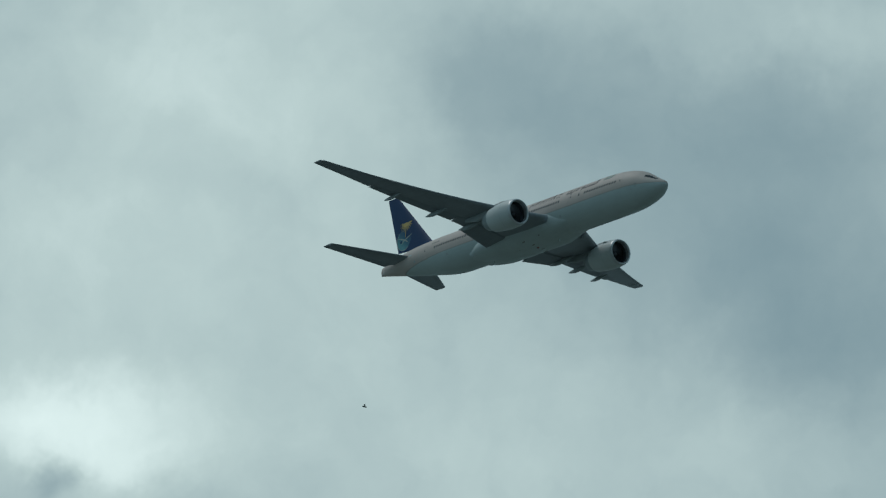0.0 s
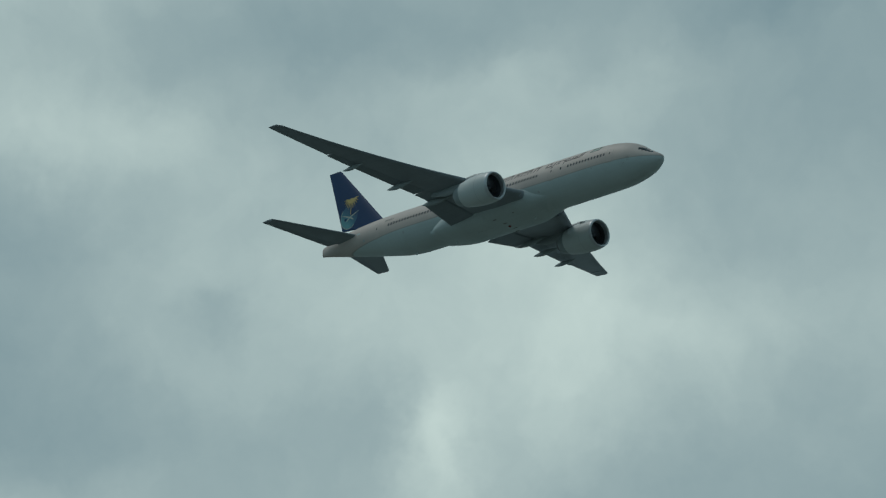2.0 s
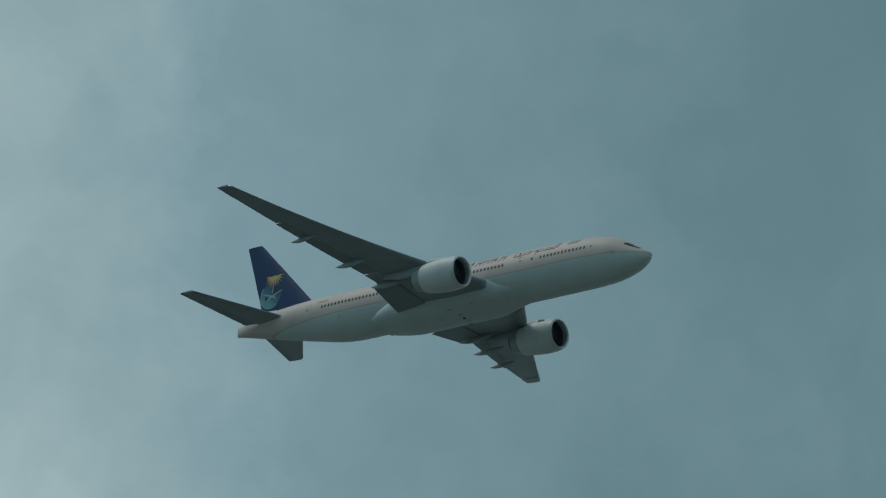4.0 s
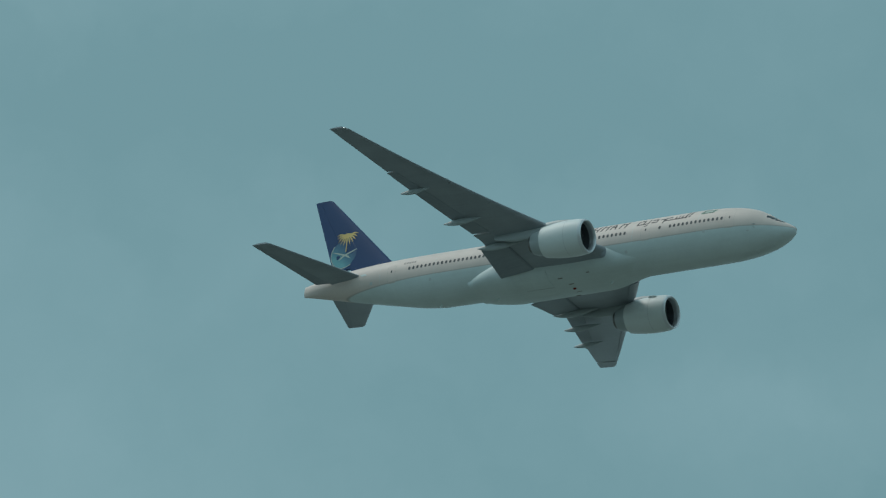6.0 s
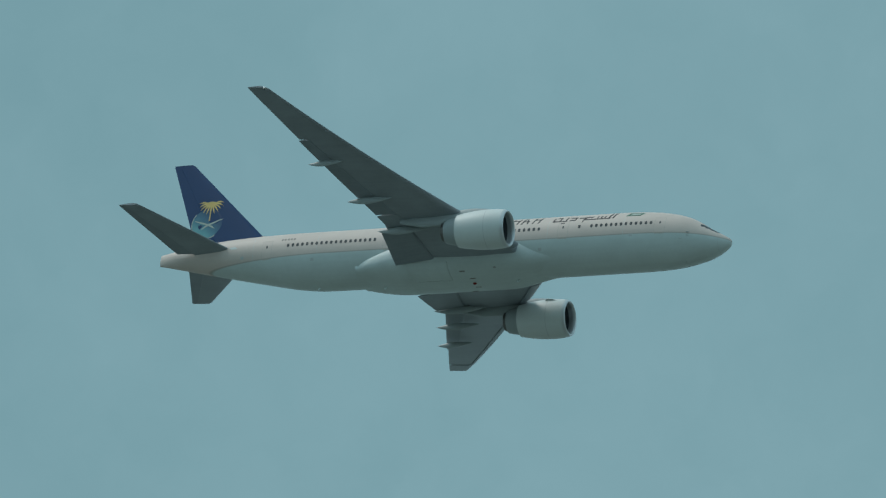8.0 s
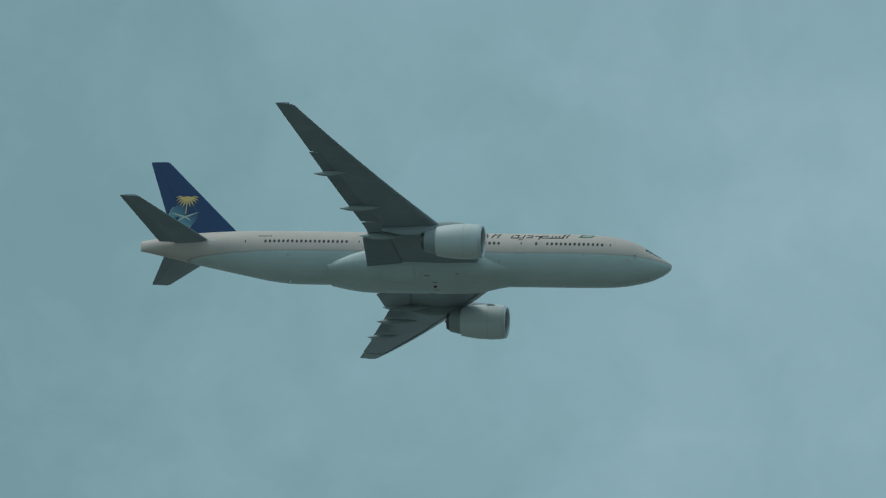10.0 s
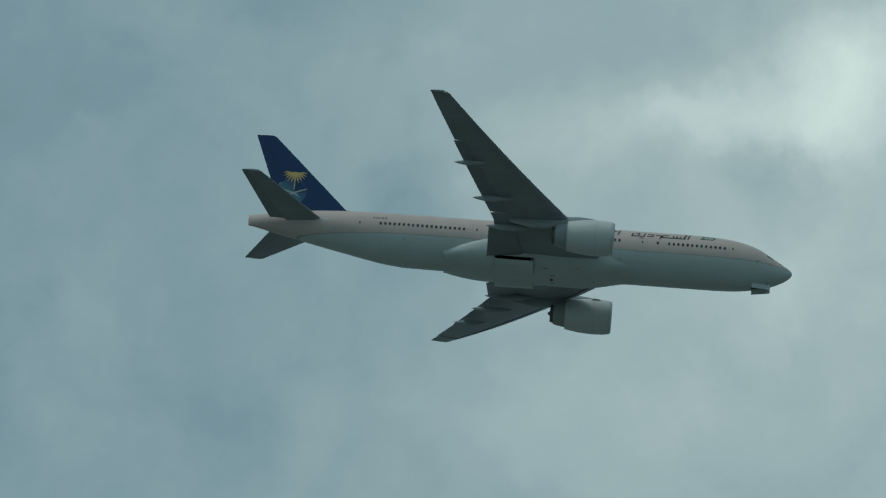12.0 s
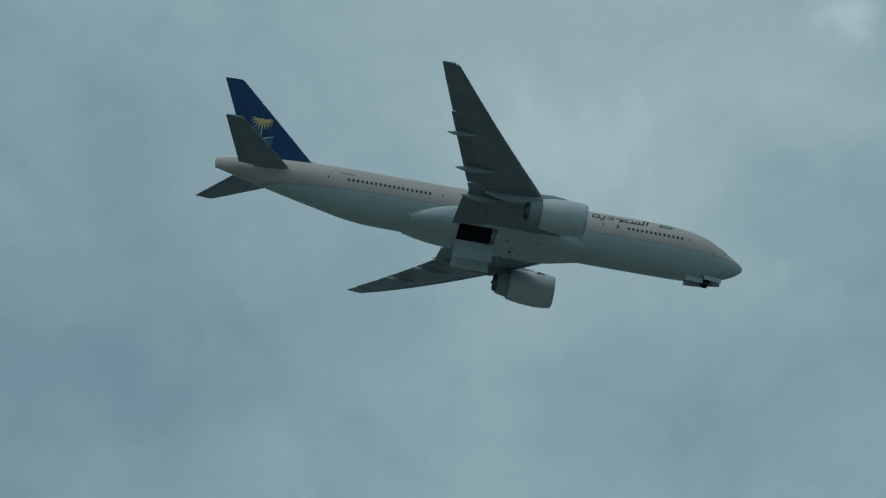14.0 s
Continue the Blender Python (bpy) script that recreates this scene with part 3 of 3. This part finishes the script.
def make_emblem(fin, side):
    s0, z0 = 57.98, 7.05     # foot of the palm's crown
    # the crown: a low gold dome and nine drooping fronds
    top = z0 + 0.50
    dome = [(s0 + 0.55 * math.cos(a), top + 0.05 + 0.30 * math.sin(a)) for a in np.linspace(-0.3, math.pi + 0.3, 16)]
    fin_decal(dome, side, "palm_crown", GOLD, fin, "gold palm crown emblem", 0.020)
    for k in range(11):
        a = math.pi - radians(6) + radians(192) * k / 10
        root = (s0 + 0.25 * math.cos(a), top + 0.12 + 0.05 * math.sin(a))
        tip = (s0 + 1.42 * math.cos(a), top + 0.06 + 1.30 * math.sin(a))
        across = Vector((-(tip[1] - root[1]), tip[0] - root[0])).normalized() * 0.085
        mid = (root[0] * 0.4 + tip[0] * 0.6, root[1] * 0.4 + tip[1] * 0.6 + 0.16 * abs(math.cos(a)))
        fin_decal([(root[0] - across.x, root[1] - across.y), (mid[0] - across.x, mid[1] - across.y), tip, (mid[0] + across.x, mid[1] + across.y), (root[0] + across.x, root[1] + across.y)], side, "palm_frond", GOLD, fin, "", 0.022)
    fin_decal([(s0 - 0.07, z0 + 0.3), (s0 + 0.07, z0 + 0.3), (s0 + 0.05, z0 - 1.45), (s0 - 0.05, z0 - 1.45)], side, "palm_trunk", GOLD, fin, "", 0.024)
    # the disc below it, fading upward and forward, with a thin pale rim along its low rear edge
    cs, cz, r = 58.2, 5.35, 1.72
    full = [(cs + r * 0.99 * math.cos(a), cz + r * 0.99 * math.sin(a)) for a in np.linspace(0, 2 * math.pi, 40, endpoint=False)]
    fin_decal(full, side, "emblem_disc", FIELD, fin, "teal disc of the emblem fading into blue", 0.006)
    arc = np.linspace(math.pi * -0.70, math.pi * 0.22, 26)
    for a, c in zip(arc, arc[1:]):
        pts = [(cs + q * math.cos(w), cz + q * math.sin(w)) for q, w in ((r, a), (r + 0.09, a), (r + 0.09, c), (r, c))]
        fin_decal(pts, side, "emblem_ring", PALE, fin, "", 0.010)
    for k in (-1, 1):
        curve = [(58.05 + k * (-0.75 + 2.35 * u), 4.72 + 1.15 * u ** 0.62 - 0.10 * u) for u in np.linspace(0, 1, 10)]
        edge = [(s, z - 0.20 * math.sin(math.pi * (0.12 + 0.80 * n / 9))) for n, (s, z) in enumerate(curve)]
        fin_decal(curve + edge[::-1], side, "emblem_blade", PALE, fin, "", 0.016 + 0.003 * k)


# ---- wing-body fairing, wheel wells and doors ----
def fairing_point(s, a):
    """A point of the belly fairing; a: degrees from straight down, to the left above zero."""
    ahead = math.sin(min(1.0, max(0.0, (s - 18.0) / 6.5)) * math.pi / 2)
    rear = min(1.0, max(0.0, (39.6 - s) / 4.9))
    aft = math.sin(rear * math.pi / 2)
    tail = min(1.0, max(0.0, (42.5 - s) / 8.0))
    wide, deep = ahead ** 2.6 * aft ** 0.72, ahead ** 1.3 * tail * tail * (3 - 2 * tail)
    half, low, mid = 2.35 + 1.13 * wide, -2.72 - 0.84 * deep, -1.55 - 0.62 * (1 - rear)
    ca, sa = math.cos(radians(a)), math.sin(radians(a))
    e = 2 / 2.5
    y = half * math.copysign(abs(sa) ** e, sa)
    z = mid - (mid - low) * math.copysign(abs(ca) ** e, ca)
    return Vector((-s, y, z))


def make_belly(plane):
    bm = bmesh.new()
    stations = sorted(set(list(np.arange(18.0, 40.0, 0.4)) + [40.0, WELL_S[0], WELL_S[1]]))
    angles = sorted(set(list(range(-120, 121, 6)) + [WELL_A[0], WELL_A[1], -WELL_A[0], -WELL_A[1]]))
    grid = [[bm.verts.new(fairing_point(float(s), a)) for a in angles] for s in stations]
    for i in range(len(stations) - 1):
        for j in range(len(angles) - 1):
            s, a = (stations[i] + stations[i + 1]) / 2, (angles[j] + angles[j + 1]) / 2
            if WELL_S[0] < s < WELL_S[1] and WELL_A[0] < abs(a) < WELL_A[1]:
                continue
            bm.faces.new((grid[i][j], grid[i + 1][j], grid[i + 1][j + 1], grid[i][j + 1]))
    belly = part("belly_fairing", bm, FAIRING, plane, "pale grey bulged wing-body fairing")
    doors = []
    for side in (-1, 1):
        well = bmesh.new()
        x0, x1, y0, y1, z0, z1 = -WELL_S[1] - 0.05, -WELL_S[0] + 0.05, side * 0.1, side * 3.1, -2.6, -0.9
        v = [well.verts.new((x, y, z)) for x in (x0, x1) for y in (y0, y1) for z in (z0, z1)]
        for f in ((0, 1, 3, 2), (4, 6, 7, 5), (0, 4, 5, 1), (1, 5, 7, 3)):
            well.faces.new([v[k] for k in f])
        well.faces.new((v[2], v[3], v[7], v[6]))
        part("wheel_well", well, WELL, belly, "dark open main wheel well", smooth=False)
        hinge = fairing_point(sum(WELL_S) / 2, side * WELL_A[0])
        door = bmesh.new()
        ss = np.linspace(WELL_S[0] + 0.03, WELL_S[1] - 0.03, 8)
        aa = [side * a for a in np.linspace(WELL_A[0] + 0.3, WELL_A[1] - 0.5, 10)]
        outer = [[door.verts.new(fairing_point(float(s), a) - hinge) for a in aa] for s in ss]
        inner = [[door.verts.new((fairing_point(float(s), a) - hinge) + Vector((0, -side * 0.03, 0.10))) for a in aa] for s in ss]
        n, m = len(ss), len(aa)
        for i in range(n - 1):
            for j in range(m - 1):
                door.faces.new((outer[i][j], outer[i + 1][j], outer[i + 1][j + 1], outer[i][j + 1]))
                door.faces.new((inner[i][j], inner[i][j + 1], inner[i + 1][j + 1], inner[i + 1][j]))
        for i in range(n - 1):
            for j in (0, m - 1):
                door.faces.new((outer[i][j], outer[i + 1][j], inner[i + 1][j], inner[i][j]))
        for j in range(m - 1):
            for i in (0, n - 1):
                door.faces.new((outer[i][j], outer[i][j + 1], inner[i][j + 1], inner[i][j]))
        ob = part("main_gear_door", door, FAIRING, plane, "pale wheel well door swinging open")
        ob.location = hinge
        doors.append((ob, hinge, side))
        # folded bogie inside the well
        for k in range(3):
            tyre = lathe([(-0.25, 0.28), (-0.24, 0.5), (-0.15, 0.63), (0, 0.67), (0.15, 0.63), (0.24, 0.5), (0.25, 0.28)], (0, 0, 0), 24)
            bmesh.ops.rotate(tyre, verts=tyre.verts[:], cent=(0, 0, 0), matrix=Matrix.Rotation(radians(90), 3, "Y"))
            bmesh.ops.translate(tyre, verts=tyre.verts[:], vec=(-31.0 - k * 1.42, side * 1.6, -1.6))
            part("tyre", tyre, RUBBER, belly)
    lamp_bm = lathe([(-0.2, 0.02), (-0.16, 0.1), (0, 0.16), (0.16, 0.1), (0.2, 0.02)], (-27.5, 0, -3.60), 16)
    part("beacon", lamp_bm, BEACON, belly, "red anti-collision lamp")
    for s, a, long in ((28.2, -34, 0.6), (27.4, -12, 0.6), (24.6, -40, 0.3), (28.2, 34, 0.6), (27.4, 12, 0.6)):
        p = fairing_point(s, a)
        n = (p - Vector((-s, 0, -1.82))).normalized()
        scoop = bmesh.new()
        box(scoop, -0.10, 0.10, -long / 2, long / 2, -0.06, 0.012)
        ob = part("air_outlet", scoop, SEAM, belly, "small dark air outlet", smooth=False)
        ob.matrix_local = Matrix.Translation(p) @ n.to_track_quat("Z", "Y").to_matrix().to_4x4() @ Matrix.Rotation(radians(90), 4, "Z")
    for s, h in ((22.5, 0.35), (37.0, 0.3), (44.4, 0.38)):
        z = fairing_point(s, 0).z if s < 42 else section(s)[0] - section(s)[1]
        bm = plate([(0.0, 0.1), (-0.35, 0.1), (-0.42, -h), (-0.25, -h)], 0.05)
        ob = part("blade_antenna", bm, FAIRING, plane, smooth=False)
        ob.location = (-s, 0, z)
    return doors


def make_nose_gear(plane):
    fus_low = lambda s: section(s)[0] - section(s)[1]
    doors = []
    well = bmesh.new()
    x0, x1, z0, z1 = -NOSE_WELL[1] - 0.1, -NOSE_WELL[0] + 0.1, -2.2, -1.2
    v = [well.verts.new((x, y, z)) for x in (x0 + 0.1, x1 - 0.2) for y in (-0.6, 0.6) for z in (-2.05, z1)]
    for f in ((0, 1, 3, 2), (4, 6, 7, 5), (0, 4, 5, 1), (1, 5, 7, 3), (2, 3, 7, 6)):
        well.faces.new([v[k] for k in f])
    part("nose_wheel_well", well, WELL, plane, smooth=False)
    for name, s0, s1 in (("forward_nose_door", 2.42, 4.55), ("aft_nose_door", 4.6, 6.68)):
        for side in (-1, 1):
            sm = (s0 + s1) / 2
            mid, h, w = section(sm)
            y = 0.66
            hinge = Vector((-sm, side * y, mid - h * math.sqrt(1 - (y / w) ** 2)))
            bm = bmesh.new()
            grids = []
            for lift in (0.0, 0.06):
                rows = []
                for i in range(6):
                    s = s0 + (s1 - s0) * i / 5
                    m2, h2, w2 = section(s)
                    rows.append([bm.verts.new(Vector((-s, side * yy, m2 - h2 * math.sqrt(1 - (yy / w2) ** 2) + lift - 0.012)) - hinge) for yy in np.linspace(0.66, 0.01, 5)])
                grids.append(rows)
            o, n = grids
            for i in range(5):
                for j in range(4):
                    bm.faces.new((o[i][j], o[i + 1][j], o[i + 1][j + 1], o[i][j + 1]))
                    bm.faces.new((n[i][j], n[i][j + 1], n[i + 1][j + 1], n[i + 1][j]))
                for j in (0, 4):
                    bm.faces.new((o[i][j], o[i + 1][j], n[i + 1][j], n[i][j]))
            for j in range(4):
                for i in (0, 5):
                    bm.faces.new((o[i][j], o[i][j + 1], n[i][j + 1], n[i][j]))
            ob = part(name, bm, FAIRING, plane, "pale nose wheel door hanging open")
            ob.location = hinge
            doors.append((ob, hinge, side, name))
    # the leg, folded forward: its own x runs along the leg
    leg = bmesh.new()
    n = 12
    for r, a, b in ((0.13, 0.0, 1.6), (0.085, 1.5, 2.45)):
        rings = [[(x, r * math.sin(q), r * math.cos(q)) for q in np.linspace(0, 2 * math.pi, n, endpoint=False)] for x in (a, b)]
        loops = [[leg.verts.new(p) for p in ring] for ring in rings]
        for i in range(n):
            leg.faces.new((loops[0][i], loops[0][(i + 1) % n], loops[1][(i + 1) % n], loops[1][i]))
        leg.faces.new(loops[0][::-1])
        leg.faces.new(loops[1])
    box(leg, 2.33, 2.53, -0.42, 0.42, -0.08, 0.08)
    gear = part("nose_gear_leg", leg, STEEL, plane, "nose wheel leg swinging down", smooth=False)
    pivot = Vector((-6.35, 0, -1.85))
    gear.location = pivot
    for side in (-1, 1):
        tyre = bmesh.new()
        prof = [(0.14, 0.2), (0.15, 0.42), (0.11, 0.51), (0.0, 0.54), (-0.11, 0.51), (-0.15, 0.42), (-0.14, 0.2)]
        rings = [[(2.43 + r * math.sin(q), side * 0.37 + d, r * math.cos(q)) for q in np.linspace(0, 2 * math.pi, 24, endpoint=False)] for d, r in prof]
        loops = [[tyre.verts.new(p) for p in ring] for ring in rings]
        for a, b in zip(loops, loops[1:]):
            for i in range(24):
                tyre.faces.new((a[i], a[(i + 1) % 24], b[(i + 1) % 24], b[i]))
        tyre.faces.new(loops[0][::-1])
        tyre.faces.new(loops[-1])
        part("nose_tyre", tyre, RUBBER, gear, "black rubber nose tyre")
    return doors, gear, pivot


def make_cabin_details(plane, fus):
    # cabin windows
    bm = plate([(0.14 * math.copysign(abs(math.cos(a)) ** 0.7, math.cos(a)), 0.21 * math.copysign(abs(math.sin(a)) ** 0.7, math.sin(a))) for a in np.linspace(0, 2 * math.pi, 12, endpoint=False)], 0.05)
    first = None
    rows = [(7.9, 14.6), (20.0, 33.9), (37.9, 47.6)]
    for side in (-1, 1):
        for a, b in rows:
            for k in range(int((b - a) / 0.533) + 1):
                m = on_skin(a + k * 0.533, 0.56, side, -0.012)
                if first is None:
                    first = part("cabin_window", bm, CABIN, fus, "dark rounded cabin window", smooth=False)
                    first.matrix_local = m
                else:
                    again("cabin_window", first.data, fus, m)
        # cabin doors: faint sealed joints, with a small window
        for s in (6.95, 17.35, 36.4, 49.9):
            door = part("cabin_door", skin_patch(s - 0.53, s + 0.53, -0.60, 1.33, side, 0.010, 3, 5), BODY, fus, "cream cabin door with a faint outline")
            for s0, s1, z0, z1 in ((s - 0.56, s - 0.53, -0.63, 1.36), (s + 0.53, s + 0.56, -0.63, 1.36), (s - 0.56, s + 0.56, 1.33, 1.36), (s - 0.56, s + 0.56, -0.63, -0.60)):
                part("door_joint", skin_patch(s0, s1, z0, z1, side, 0.012, 2, 5), JOINT, door)
            again("door_window", first.data, door, on_skin(s, 0.58, side, -0.002) @ Matrix.Diagonal((0.55, 1, 0.8, 1)))
            part("door_step", skin_patch(s - 0.5, s + 0.5, -0.72, -0.64, side, 0.02, 3, 2), JOINT, door)
        again("cabin_window", first.data, fus, on_skin(15.6, 0.56, side, -0.012))
        # flight deck windows, stepping down towards the nose
        for s0, s1, z0, z1, lean in ((1.10, 1.52, 0.00, 0.26, 0.20), (1.56, 1.98, 0.14, 0.48, 0.20), (2.02, 2.46, 0.30, 0.76, 0.16), (2.50, 2.92, 0.46, 0.88, 0.10)):
            part("cockpit_window", skin_patch(s0, s1, z0, z1, side, 0.012, 3, 3, slant=lean), GLASS, fus, "dark flight deck window")
        # flag: a green outline round a pale field
        flag = part("flag", skin_patch(9.15, 10.45, 1.78, 2.14, side, 0.010, 4, 3, slant=-0.25), PALE, fus, "small painted flag with a green border")
        for s0, s1, z0, z1, lean in ((9.0, 10.55, 2.12, 2.24, 0), (9.25, 10.8, 1.66, 1.78, 0), (9.25, 9.42, 1.72, 2.2, -0.25), (10.52, 10.72, 1.72, 2.2, -0.25)):
            part("flag_border", skin_patch(s0, s1, z0, z1, side, 0.013, 4, 3, slant=lean), GREEN, flag)
        # unlettered bars where the lettering stands, all leaning forward
        x = 33.6
        for k in range(12):
            if k == 5:
                x -= 0.9
                continue
            part("lettering_bar", skin_patch(x - 0.17, x, 1.38, 2.34, side, 0.012, 2, 4, slant=-0.30), INK, fus)
            part("lettering_bar", skin_patch(x - 0.82, x - 0.66, 1.38, 2.34, side, 0.012, 2, 4, slant=(-0.30, 0.16, -0.30)[k % 3]), INK, fus)
            part("lettering_bar", skin_patch(x - 0.80, x - 0.20, 1.74 + 0.2 * (k % 2), 1.87 + 0.2 * (k % 2), side, 0.012, 2, 2, slant=-0.1), INK, fus)
            x -= 1.17
        for s0, s1, z0, z1 in ((12.1, 12.3, 1.48, 2.42), (12.55, 12.75, 1.48, 2.42), (12.5, 15.3, 1.42, 1.58), (13.05, 13.2, 1.55, 1.95), (13.45, 13.6, 1.55, 1.95), (13.85, 14.0, 1.55, 1.95), (14.35, 15.1, 1.82, 1.98), (15.1, 15.25, 1.5, 1.95), (15.35, 15.5, 1.15, 1.9), (15.35, 15.9, 1.75, 1.9), (16.2, 16.9, 1.45, 1.6), (16.25, 16.85, 1.86, 2.0), (16.2, 16.34, 1.5, 1.98), (17.2, 18.7, 1.36, 1.52), (17.2, 17.36, 1.42, 2.08), (17.85, 18.0, 1.42, 1.95), (18.55, 18.72, 1.42, 2.0), (17.75, 18.3, 1.95, 2.1), (17.3, 17.75, 1.08, 1.2)):
            part("lettering_bar", skin_patch(s0, s1, z0, z1, side, 0.012, 3, 3, slant=-0.28 * (z1 - z0)), INK, fus)
        # small bars of the registration near the tail
        for k in range(5):
            part("registration_bar", skin_patch(48.2 - k * 0.34, 48.4 - k * 0.34, 1.25, 1.5, side, 0.010, 2, 2), SEAM, fus)
        # service panels and drains low on the side
        for s, z in ((9.8, -0.75), (23.5, -1.9), (19.6, -1.6), (44.5, -1.2), (52.6, -0.2)):
            part("service_panel", skin_patch(s, s + 0.35, z - 0.14, z + 0.14, side, 0.008, 2, 2), COWL_JOINT, fus)


def ring_band(s0, s1, out):
    rings = []
    for s in (s0, (s0 + s1) / 2, s1):
        mid, h, w = section(s)
        rings.append([(-s, (w + out) * math.sin(a), mid + (h + out) * math.cos(a)) for a in np.linspace(0, 2 * math.pi, 72, endpoint=False)])
    return loft(rings, False, False)


def make_hull_details(plane, fus):
    part("radome_joint", ring_band(1.18, 1.205, 0.005), COWL_JOINT, fus)
    for s in (10.8, 19.0, 44.2, 51.5):
        part("hull_joint", ring_band(s, s + 0.022, 0.004), FAIRING, fus)
    part("exhaust_port", lathe([(0.0, 0.10), (0.05, 0.12), (0.06, 0.02)], (-62.80, 0, 1.3), 16, 2.6), DARK, fus, "dark exhaust port at the tail's end")
    for side in (-1, 1):
        lamp_bm = lathe([(-0.25, 0.02), (-0.15, 0.09), (0.1, 0.11), (0.3, 0.03)], (-40.2, side * 30.38, 3.22), 12)
        part("wing_tip_lamp", lamp_bm, LIP, fus)
        # pitot probes and side drains near the nose
        for s, z in ((3.9, -0.5), (3.9, -0.85), (4.6, -1.2)):
            p, n = skin(s, z, side)
            ob = part("air_probe", plate([(0.0, -0.03), (0.28, -0.02), (0.28, 0.02), (0.0, 0.03)], 0.12), STEEL, fus, smooth=False)
            ob.matrix_local = on_skin(s, z, side, 0.05)
    for s, h in ((13.0, 0.42), (26.0, 0.3)):
        mid, hh, w = section(s)
        ob = part("blade_antenna", plate([(0.1, -0.1), (-0.45, -0.1), (-0.5, h), (-0.3, h)], 0.06), FAIRING, plane, smooth=False)
        ob.location = (-s, 0, mid + hh)


def make_insect():
    bm = lathe([(-0.006, 0.0006), (-0.004, 0.0016), (0.0, 0.0019), (0.004, 0.0014), (0.006, 0.0004)], (0, 0, 0), 10)
    bm.transform(Matrix.Scale(0.85, 4))
    body = part("flying_insect", bm, CHITIN, None)
    tagged(body, "small grey insect with two short wings, in flight", "insect")
    for side in (-1, 1):
        wing = bmesh.new()
        pts = [(0.001, 0.0), (0.002, 0.003), (0.0, 0.004), (-0.002, 0.003), (-0.001, 0.0)]
        up = [wing.verts.new((x, side * (y + 0.001), 0.0018 + y * 0.35)) for x, y in pts]
        low = [wing.verts.new((x, side * (y + 0.001), 0.0014 + y * 0.35)) for x, y in pts]
        wing.faces.new(up)
        wing.faces.new(low[::-1])
        for i in range(5):
            j = (i + 1) % 5
            wing.faces.new((up[i], low[i], low[j], up[j]))
        part("insect_wing", wing, CHITIN, body, smooth=False)
    return body


insect = make_insect()


def make_airliner():
    plane = new("airliner")
    tagged(plane, "cream and grey twin-engine jet airliner with a blue fin, in flight", "airplane")
    fus = make_fuselage(plane)
    for side in (-1, 1):
        make_wing(plane, side)
        make_engine(plane, side)
    make_tail(plane)
    main_doors = make_belly(plane)
    nose_doors, gear, pivot = make_nose_gear(plane)
    make_cabin_details(plane, fus)
    make_hull_details(plane, fus)
    return plane, main_doors, nose_doors, gear, pivot


airliner, MAIN_DOORS, NOSE_DOORS, NOSE_GEAR, GEAR_PIVOT = make_airliner()

# ---- what moves: seconds, degrees open ----
MAIN_SWING = [(0.0, 0), (11.3, 0), (11.7, 6), (12.0, 13), (12.5, 26), (13.0, 42), (13.5, 72), (14.0, 101)]
FRONT_SWING = [(0.0, 0), (11.2, 0), (11.6, 55), (12.0, 84), (14.0, 88)]
AFT_SWING = [(0.0, 0), (13.1, 0), (13.5, 28), (14.0, 85)]
LEG_SWING = [(0.0, 0), (12.8, 0), (13.4, 10), (14.0, 31)]


# the insect: seconds, azimuth, elevation, distance from the eye
INSECT = [(0.0, 140.059, 23.995, 20.0), (0.1, 139.107, 23.738, 20.0), (0.4, 136.253, 23.094, 20.5), (1.5, 112.000, 17.000, 22.0), (5.0, 88.000, 12.000, 26.0), (9.0, 70.000, 10.000, 30.0), (14.0, 52.000, 8.000, 34.0)]


def motions():
    walk(airliner, [(t, pose(x, y, z, *ATTITUDE)) for t, x, y, z in FLIGHT])
    for ob, hinge, side in MAIN_DOORS:
        walk(ob, [(t, pose(*hinge, -side * a, 0, 0)) for t, a in MAIN_SWING])
    for ob, hinge, side, name in NOSE_DOORS:
        walk(ob, [(t, pose(*hinge, side * a, 0, 0)) for t, a in (FRONT_SWING if name.startswith("forward") else AFT_SWING)])
    walk(insect, [(t, pose(*(Vector(EYE) + direction(az, el) * far), 0, 12, az - 90)) for t, az, el, far in INSECT])
    walk(NOSE_GEAR, [(t, pose(*GEAR_PIVOT, 0, a, 0)) for t, a in LEG_SWING])


motions()
